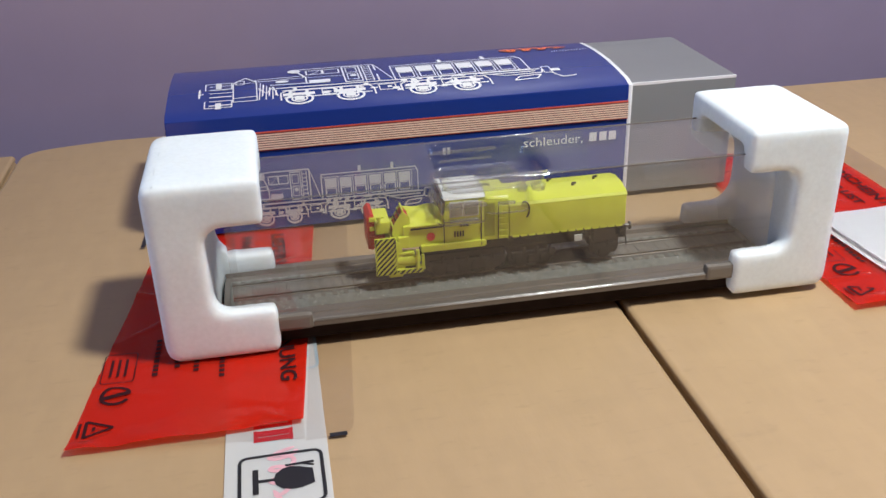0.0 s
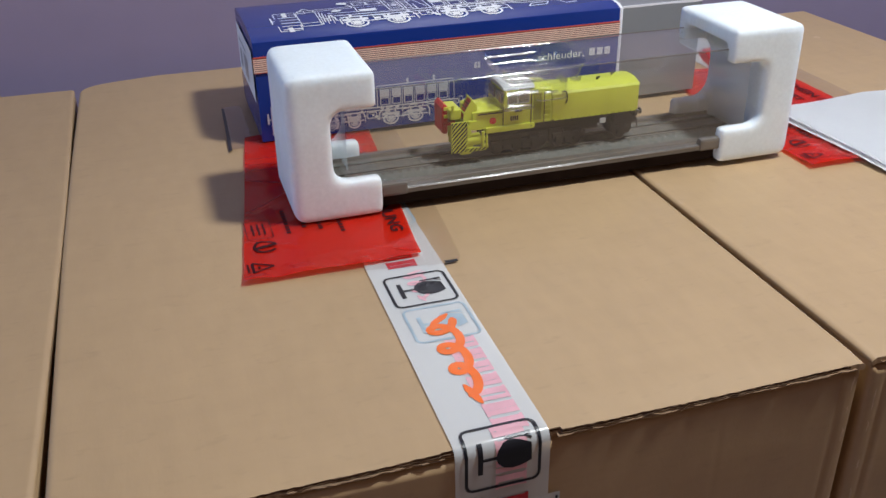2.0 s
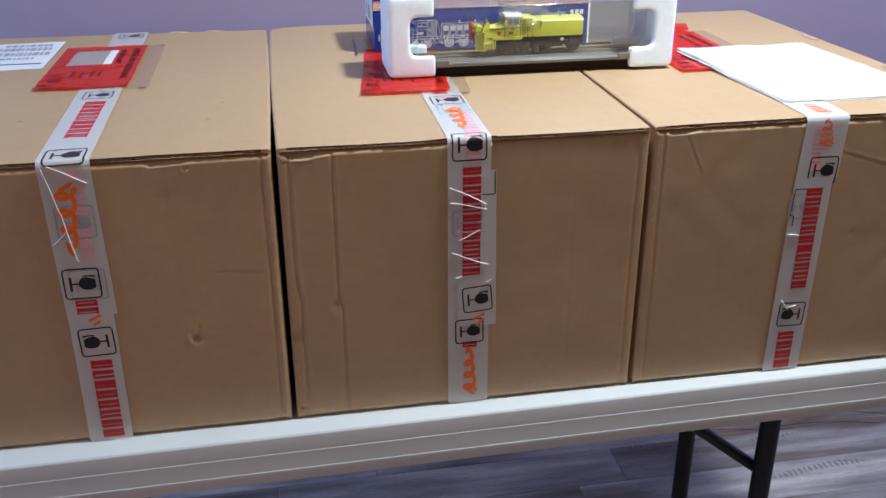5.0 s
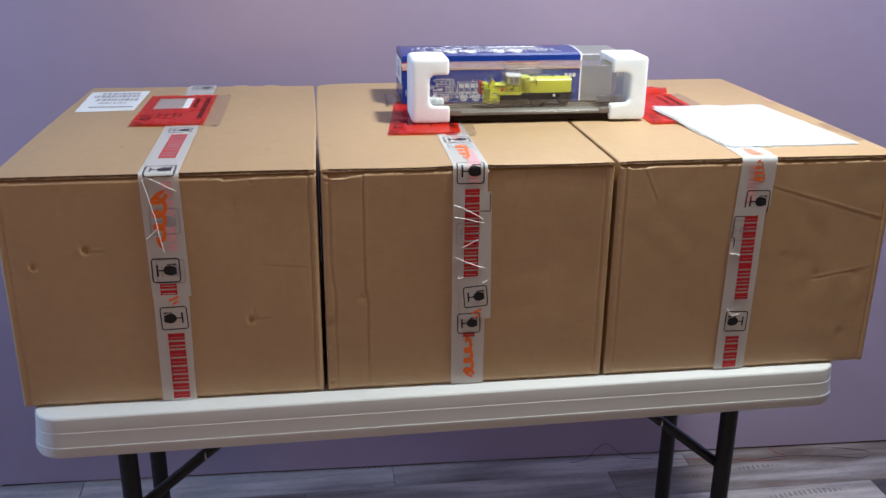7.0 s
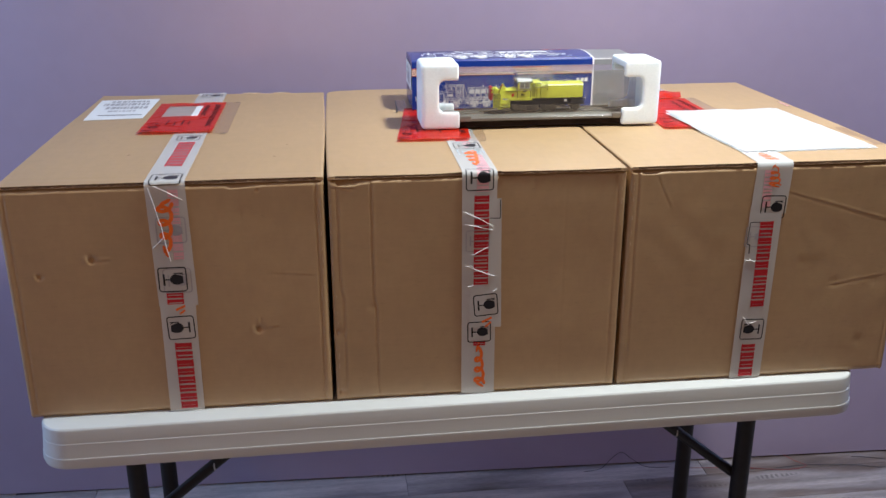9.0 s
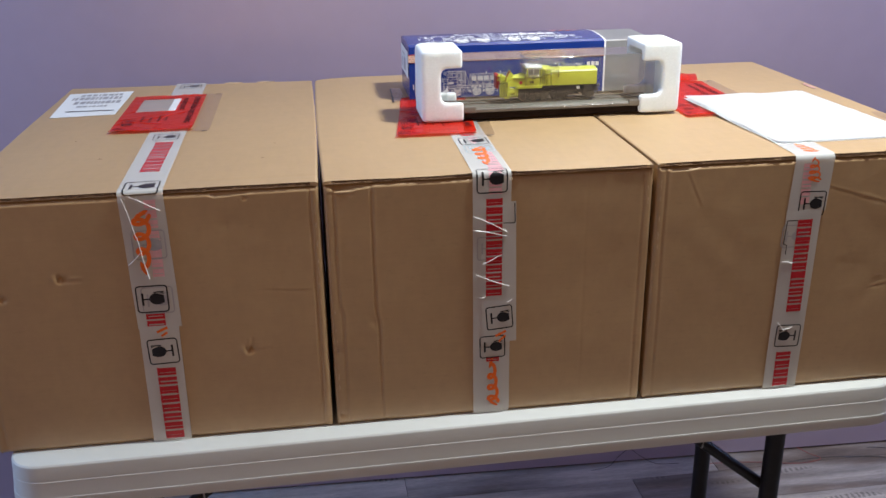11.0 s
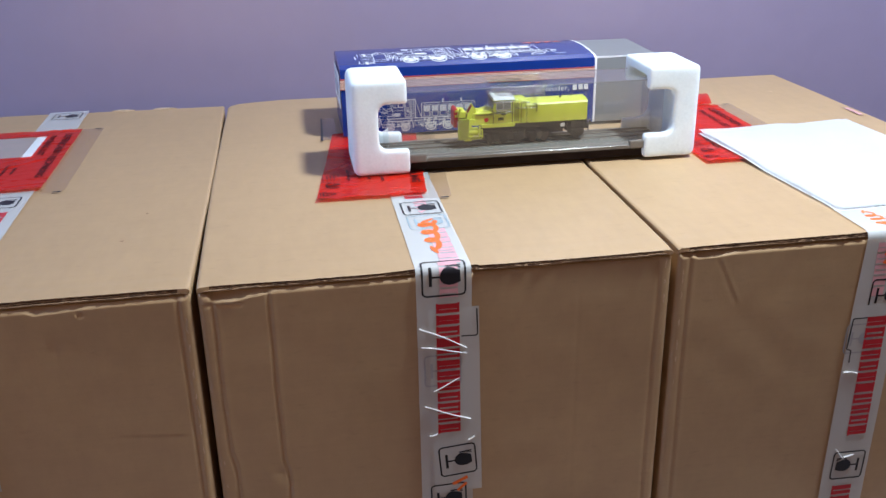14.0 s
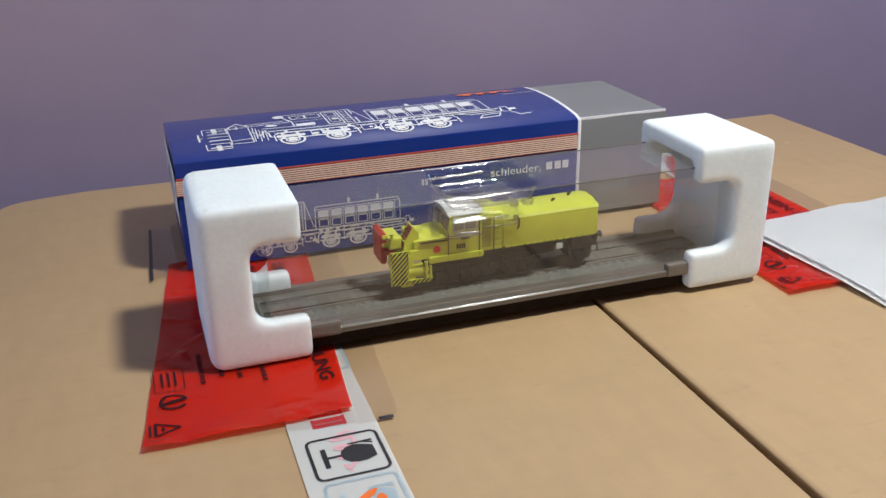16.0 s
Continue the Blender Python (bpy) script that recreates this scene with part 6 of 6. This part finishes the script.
add_prism(bm, [(N0 + 0.002, 1.1735), (N0 + 0.004, 1.1752), (LY, 1.1765), (N1 - 0.004, 1.1752), (N1 - 0.002, 1.1735)], "x", 0.1160, 0.1310, bevel=0.0003)
lp("rear_roof", bm, M_YELLOW, cab, smooth=30)
# whitish frames, their pale tone also stands in for the hood edge's highlight
for a, b in ((0.0945, 0.1015), (0.1030, 0.1110)):
    w = lp("side_window", box_bm(a - 0.0006, b + 0.0006, N0 - 0.0002, N0 + 0.001, 1.1655, 1.1755, bevel=0.0002), M_LOCO_ROOF, cab, "pale window frame")
    lp("window_pane", box_bm(a, b, N0 - 0.0005, N0 + 0.001, 1.1665, 1.1745), M_LOCO_GLASS, cab)
for a, b in ((0.4990, 0.5110), (0.5150, 0.5270)):
    lp("front_window", box_bm(0.0896, 0.0925, a, b, 1.1665, 1.1745), M_LOCO_GLASS, cab)
lp("bonnet_line", box_bm(0.0700, 0.0905, N0 - 0.0002, N0 + 0.0016, 1.1600, 1.1603), M_LOCO_BLACK, cab)
lp("cab_corner_line", box_bm(0.0902, 0.0906, N0 - 0.0002, N0 + 0.001, 1.1490, 1.1650), M_LOCO_BLACK, cab)
lp("cab_line", box_bm(0.0905, 0.1125, N0 - 0.0003, N0 + 0.0006, 1.1625, 1.1628), M_LOCO_BLACK, cab)
for i in range(4):
    a = 0.0965 + i * 0.0017
    lp("vent_slot", box_bm(a, a + 0.0009, N0 - 0.0004, N0 + 0.0006, 1.1528, 1.1562), M_LOCO_BLACK, cab)
for i in range(3):
    a = 0.1000 + i * 0.0020
    lp("printed_bar", box_bm(a, a + 0.0015, N0 - 0.0004, N0 + 0.0006, 1.1592, 1.1607), M_LOCO_BLACK, cab)
# doorway behind the cab with ladder and handrails
lp("doorway", box_bm(0.1135, 0.1225, N0 - 0.0002, N0 + 0.001, 1.1495, 1.1735), M_YELLOW, cab)
# shade of the open doorway, laid on as black strip and dark yellow
lp("doorway_shadow_gap", box_bm(0.1130, 0.1136, N0 - 0.0004, N0 + 0.001, 1.1490, 1.1738), M_LOCO_BLACK, cab)
lp("doorway_shade", box_bm(0.1150, 0.1215, N0 - 0.0005, N0 + 0.001, 1.1510, 1.1725), M_DOORWAY, cab)
for x in (0.1236, 0.1296):
    bm = bmesh.new()
    add_tube(bm, ((x, N0 - 0.0012, 1.1485), (x, N0 - 0.0012, 1.1735)), 0.00035, 6)
    lp("handrail", bm, M_LOCO_BLACK if x < 0.125 else M_YELLOW, cab)
for i in range(6):
    z = 1.1500 + i * 0.0040
    lp("ladder_rung", box_bm(0.1236, 0.1296, N0 - 0.0015, N0 - 0.0008, z, z + 0.0006), M_YELLOW, cab)
bm = bmesh.new()
pts = [(0.1400 + 0.0030 * math.cos(radians(a)), N0 - 0.0006, 1.1660 + 0.0055 * math.sin(radians(a))) for a in range(-60, 130, 15)]
add_tube(bm, pts, 0.0005, 6)
lp("hose", bm, M_LOCO_BLACK, tank)
# bonnet with an uneven top
bm = bmesh.new()
n = 14
top = []
for i in range(n + 1):
    x = 0.0660 + 0.0245 * i / n
    top.append([bm.verts.new((x, N0 + 0.0012 + 0.0306 * j / 10, 1.1618 + 0.0012 * math.sin(j * 0.9) * math.sin(i * 0.7) + 0.0030 * math.sin(math.pi * j / 10) * (i / n))) for j in range(11)])
low = [[bm.verts.new((x.co.x, x.co.y, 1.1480)) for x in (r[0], r[-1])] for r in top]
for a, c in zip(top, top[1:]):
    for j in range(10):
        bm.faces.new((a[j], c[j], c[j + 1], a[j + 1]))
for i in range(n):
    bm.faces.new((low[i][0], low[i + 1][0], top[i + 1][0], top[i][0]))
    bm.faces.new((low[i + 1][1], low[i][1], top[i][-1], top[i + 1][-1]))
bm.faces.new([low[0][1]] + [low[0][0]] + top[0])
bm.faces.new([low[-1][0]] + [low[-1][1]] + top[-1][::-1])
bmesh.ops.recalc_face_normals(bm, faces=bm.faces)
hood = lp("bonnet", bm, M_YELLOW, smooth=50)
lp("bonnet_rim", box_bm(0.0700, 0.0905, N0 + 0.0004, N0 + 0.0024, 1.1612, 1.1622, bevel=0.0003), M_YELLOW, hood)
bm = bmesh.new()
add_cyl(bm, (0.0823, N0 + 0.0016, 1.1540), (0.0823, N0 + 0.0006, 1.1540), 0.0026, 18)
lp("red_disc", bm, M_LOCO_RED, hood, "round red badge")
# side beam
bm = bmesh.new()
add_prism(bm, [(0.0760, 1.1450), (0.1150, 1.1450), (0.1162, 1.1462), (0.1162, 1.1482), (0.1150, 1.1492), (0.0760, 1.1492)], "y", N0 - 0.0014, N0 + 0.004, bevel=0.0003)
lp("side_beam", bm, M_YELLOW)
lp("beam_mark", box_bm(0.1128, 0.1133, N0 - 0.0017, N0, 1.1465, 1.1480), M_LOCO_BLACK)
bm = bmesh.new()
add_prism(bm, [(0.0760, 1.1450), (0.1150, 1.1450), (0.1150, 1.1492), (0.0760, 1.1492)], "y", N1 - 0.004, N1 + 0.0014, bevel=0.0003)
lp("side_beam", bm, M_YELLOW)


# plough: hazard plates at both sides, rotor drums between
def hazard(name, place, w, h, parent, step=0.0034):
    s = Sheet(place)
    k = -h
    while k < w:
        a, b = k, k + step * 0.5
        m = 8
        for j in range(m):
            v0, v1 = h * j / m, h * (j + 1) / m
            c0, c1 = max(0, min(w, a + v0)), max(0, min(w, b + v0))
            d0, d1 = max(0, min(w, a + v1)), max(0, min(w, b + v1))
            if c1 - c0 > 1e-6 or d1 - d0 > 1e-6:
                s.quad(((c0, v0), (c1, v0), (d1, v1), (d0, v1)))
        k += step
    return part(name, s.bm, M_BLACK_INK, parent)


plate = lp("plough_side_plate", box_bm(0.0480, 0.0608, N0 - 0.0020, N0 - 0.0008, 1.1325, 1.1572, bevel=0.0002), M_YELLOW)
hazard("hazard_stripes", lambda u, v: (0.0482 + u, N0 - 0.0022, 1.1328 + v), 0.0124, 0.0242, plate)
lp("plough_side_plate", box_bm(0.0560, 0.0625, N1 - 0.0012, N1, 1.1330, 1.1500, bevel=0.0002), M_YELLOW)
plate3 = lp("plough_lip", box_bm(0.0608, 0.0770, N0 - 0.0018, N0 - 0.0006, 1.1322, 1.1352), M_YELLOW)
hazard("hazard_stripes", lambda u, v: (0.0610 + u, N0 - 0.0020, 1.1324 + v), 0.0158, 0.0026, plate3)
bm = bmesh.new()
add_prism(bm, [(0.0560, 1.1300), (0.0640, 1.1300), (0.0660, 1.1340), (0.0640, 1.1520), (0.0580, 1.1560), (0.0565, 1.1500), (0.0580, 1.1420), (0.0565, 1.1340)], "y", N0 - 0.0006, N1 - 0.002)
lp("plough_back", bm, M_YELLOW)
bm = bmesh.new()
add_cyl(bm, (0.0612, N0 + 0.0034, 1.1402), (0.0722, N0 + 0.0034, 1.1402), 0.0050, 24)
lp("gear_drum", bm, M_YELLOW, smooth=40)
bm = bmesh.new()
add_box(bm, 0.0625, 0.0715, N0 - 0.0010, N0 + 0.002, 1.1446, 1.1460, bevel=0.0003)
lp("drum_hub", bm, M_YELLOW)
bm = bmesh.new()
add_cyl(bm, (0.0735, N0 - 0.0016, 1.1350), (0.0735, N0 - 0.0016, 1.1475), 0.0012, 10)
add_cyl(bm, (0.0768, N0 - 0.0010, 1.1355), (0.0768, N0 - 0.0010, 1.1440), 0.0009, 10)
add_box(bm, 0.0718, 0.0752, N0 - 0.0024, N0 + 0.001, 1.1400, 1.1432, bevel=0.0004)
add_box(bm, 0.0725, 0.0780, N0 - 0.0018, N0 + 0.002, 1.1338, 1.1362, bevel=0.0004)
lp("lifting_ram", bm, M_YELLOW, smooth=40)
bm = bmesh.new()
add_cyl(bm, (0.0668, N0, 1.1530), (0.0668, N1, 1.1530), 0.0010, 8)
add_box(bm, 0.0625, 0.0690, N0 - 0.0004, N0 + 0.003, 1.1490, 1.1560, bevel=0.0004)
add_box(bm, 0.0640, 0.0720, N1 - 0.003, N1 + 0.0004, 1.1460, 1.1560, bevel=0.0004)
lp("linkage", bm, M_YELLOW)
# ejection chute: two side panels, back, and a slanting mouth with a red grille
side = [(0.0600, 1.1620), (0.0660, 1.1718), (0.0702, 1.1672), (0.0702, 1.1590), (0.0630, 1.1500), (0.0590, 1.1570)]
CN, CF = N0 + 0.0030, N0 + 0.0145
bm = bmesh.new()
add_prism(bm, side, "y", CN, CN + 0.0010, bevel=0.0002)
chute = lp("chute", bm, M_YELLOW)
bm = bmesh.new()
add_prism(bm, side, "y", CF - 0.0010, CF, bevel=0.0002)
lp("chute_side", bm, M_YELLOW, chute)
bm = bmesh.new()
add_prism(bm, [(0.0606, 1.1614), (0.0662, 1.1708), (0.0696, 1.1670), (0.0696, 1.1592), (0.0632, 1.1510), (0.0596, 1.1570)], "y", CN + 0.0010, CF - 0.0010)
lp("chute_mouth", bm, M_LOCO_RED, chute)
for q in (0.0, 1.0):
    bm = bmesh.new()
    x, z = 0.0599 + 0.0061 * q, 1.1621 + 0.0099 * q
    add_tube(bm, ((x, CN, z), (x, CF, z)), 0.0006, 6)
    lp("mouth_frame", bm, M_YELLOW, chute)
for q in (0.30, 0.62):
    bm = bmesh.new()
    x, z = 0.0600 + 0.0060 * q, 1.1624 + 0.0098 * q
    add_tube(bm, ((x, CN + 0.0012, z), (x, CF - 0.0012, z)), 0.0004, 6)
    lp("mouth_bar", bm, M_LOCO_BLACK, chute)
# red rotor housing in front, on the far half
bm = bmesh.new()
add_prism(bm, [(0.0455, 1.1440), (0.0485, 1.1430), (0.0500, 1.1450), (0.0500, 1.1655), (0.0480, 1.1665), (0.0455, 1.1640)], "y", LY - 0.003, N1, bevel=0.0004)
rot = lp("rotor_guard", bm, M_LOCO_RED, label="red rotor guard")
for i in range(3):
    z = 1.1500 + i * 0.0060
    lp("guard_bolt", box_bm(0.0470, 0.0560, LY - 0.004, LY + 0.010, z, z + 0.0028, bevel=0.0005), M_YELLOW if i else M_LOCO_RED, rot)
bm = bmesh.new()
add_box(bm, 0.0500, 0.0590, LY - 0.010, LY + 0.012, 1.1560, 1.1640, bevel=0.001)
add_cyl(bm, (0.0520, LY - 0.010, 1.1640), (0.0520, LY - 0.010, 1.1680), 0.0012, 8)
lp("thrower_box", bm, M_YELLOW)
# running gear: dark side frames with boxes and springs along both sides
for y0, y1 in ((N0 + 0.0042, N0 + 0.0060), (N1 - 0.0060, N1 - 0.0042)):
    for shape in ([(0.0790, 1.1300), (0.0850, 1.1268), (0.1260, 1.1268), (0.1290, 1.1300), (0.1290, 1.1400), (0.0790, 1.1400)],
                  [(0.1310, 1.1300), (0.1340, 1.1268), (0.1540, 1.1268), (0.1565, 1.1310), (0.1565, 1.1400), (0.1310, 1.1400)],
                  [(0.1840, 1.1310), (0.1880, 1.1280), (0.2010, 1.1280), (0.2030, 1.1310), (0.2030, 1.1400), (0.1840, 1.1400)]):
        bm = bmesh.new()
        add_prism(bm, shape, "y", y0, y1, bevel=0.0003)
        lp("side_frame", bm, M_LOCO_BLACK)
bm = bmesh.new()
add_box(bm, 0.0790, 0.2030, N0 + 0.0030, N1 - 0.0030, 1.1462, 1.1487, bevel=0.0004)
add_box(bm, 0.0790, 0.1560, N0 + 0.0060, N1 - 0.0060, 1.1380, 1.1470, bevel=0.0006)
add_box(bm, 0.1840, 0.2030, N0 + 0.0060, N1 - 0.0060, 1.1380, 1.1470, bevel=0.0006)
chassis = lp("chassis", bm, M_LOCO_BLACK)
for x in (0.0880, 0.1040, 0.1200, 0.1400, 0.1540, 0.1940):
    for y0, y1 in ((LY - 0.0098, LY - 0.0070), (LY + 0.0070, LY + 0.0098)):
        bm = bmesh.new()
        add_cyl(bm, (x, y0, TZ + 0.0058), (x, y1, TZ + 0.0058), 0.0057, 20)
        wheel = lp("wheel", bm, M_LOCO_BLACK, smooth=40)
        yy = y0 - 0.0006 if y0 < LY else y1 + 0.0006
        bm = bmesh.new()
        add_cyl(bm, (x, min(yy, y0), TZ + 0.0058), (x, max(yy, y1), TZ + 0.0058), 0.0022, 10)
        lp("wheel_hub", bm, M_LOCO_BLACK, wheel)
for xa, xb in ((0.0810, 0.1270), (0.1330, 0.1610), (0.1870, 0.2010)):
    bm = bmesh.new()
    add_box(bm, xa, xb, N0 + 0.0016, N0 + 0.0040, 1.1320, 1.1365, bevel=0.0005)
    m = int((xb - xa) / 0.008)
    for i in range(m):
        x = xa + 0.004 + i * 0.008
        add_box(bm, x - 0.0018, x + 0.0018, N0 + 0.0008, N0 + 0.0036, 1.1290, 1.1345, bevel=0.0004)
        add_cyl(bm, (x + 0.004, N0 + 0.0010, 1.1352), (x + 0.004, N0 + 0.0010, 1.1395), 0.0009, 8)
    lp("bogie_frame", bm, M_LOCO_BLACK)
# added dark sheet, stands in for the shade seen between the bogies
lp("gap_shade", box_bm(0.1570, 0.1835, N1 - 0.0075, N1 - 0.0060, 1.1275, 1.1475), M_LOCO_BLACK)
lp("pale_plate", box_bm(0.1725, 0.1772, N0 - 0.0006, N0 + 0.0004, 1.1412, 1.1452), M_LOCO_ROOF)
lp("tool_box", box_bm(0.1850, 0.2000, N0 + 0.001, N0 + 0.009, 1.1385, 1.1470, bevel=0.0008), M_LOCO_BLACK)
bm = bmesh.new()
add_box(bm, 0.2040, 0.2120, LY - 0.003, LY + 0.003, 1.1330, 1.1400, bevel=0.0006)
add_tube(bm, ((0.2050, LY - 0.010, 1.1440), (0.2080, LY - 0.011, 1.1380), (0.2095, LY - 0.010, 1.1310)), 0.0005, 6)
add_box(bm, 0.2030, 0.2060, N0 + 0.001, N1 - 0.001, 1.1430, 1.1480, bevel=0.0004)
lp("coupler", bm, M_LOCO_BLACK)
for y in (N0 + 0.006, N1 - 0.006):
    bm = bmesh.new()
    add_cyl(bm, (0.2050, y, 1.1450), (0.2105, y, 1.1450), 0.0012, 10)
    add_cyl(bm, (0.2100, y, 1.1450), (0.2110, y, 1.1450), 0.0026, 14)
    lp("buffer", bm, M_LOCO_METAL)

# ---- wires on the floor by the wall ----
def wire(name, pts, r, mat, label):
    cu = []
    for i in range(len(pts) - 1):
        p0, p1, p2, p3 = [Vector(pts[max(0, min(len(pts) - 1, i + k))]) for k in (-1, 0, 1, 2)]
        for j in range(6):
            t = j / 6
            cu.append(0.5 * (2 * p1 + (p2 - p0) * t + (2 * p0 - 5 * p1 + 4 * p2 - p3) * t * t + (3 * p1 - p0 - 3 * p2 + p3) * t ** 3))
    cu.append(Vector(pts[-1]))
    bm = bmesh.new()
    add_tube(bm, cu, r, 6)
    solo(name, bm, mat, label, "wire", smooth=60)


wire("loose_wire", [(0.95, 1.03, 0.0018), (1.05, 1.035, 0.0018), (1.17, 1.02, 0.0018), (1.25, 1.00, 0.0018), (1.285, 1.03, 0.0018), (1.22, 1.055, 0.002), (1.19, 1.06, 0.0018)], 0.0008, M_WIRE_DARK, "thin dark wire lying loose on the floor")
wire("loose_wire", [(0.42, 1.075, 0.0018), (0.47, 1.085, 0.0018), (0.50, 1.088, 0.030), (0.528, 1.09, 0.046), (0.56, 1.088, 0.022), (0.60, 1.078, 0.0018), (0.66, 1.07, 0.0018)], 0.0008, M_WIRE_DARK, "thin dark wire arched up against the wall")
wire("loose_wire", [(0.70, 1.06, 0.0016), (0.85, 1.045, 0.0016), (0.97, 1.02, 0.0016), (1.04, 1.03, 0.0016), (1.02, 1.06, 0.0016), (0.99, 1.068, 0.018)], 0.0008, M_WIRE_RED, "thin red wire lying loose on the floor")

# ---- floor planks ----
PW, PL = 0.125, 0.82
rnd = random.Random(4)


def plank_mesh(length):
    me = bpy.data.meshes.new("plank")
    bm = bmesh.new()
    add_box(bm, -length / 2 + 0.0006, length / 2 - 0.0006, -PW / 2 + 0.0006, PW / 2 - 0.0006, -0.004, 0.0, bevel=0.0008, seg=1)
    bm.to_mesh(me)
    bm.free()
    me.materials.append(M_PLANK)
    return me


full = plank_mesh(PL)
ny = int((wall_y(X0) - Y0) / PW) + 1
for j in range(ny):
    x = X0 - rnd.uniform(0.05, PL - 0.05)
    while x < X1:
        a, c = max(x, X0), min(x + PL, X1)
        if c - a > 0.02:
            o = new("plank", full if c - a > PL - 1e-6 else plank_mesh(c - a))
            o.parent = floor
            o.location = ((a + c) / 2, Y0 + (j + 0.5) * PW, 0.0)
        x += PL
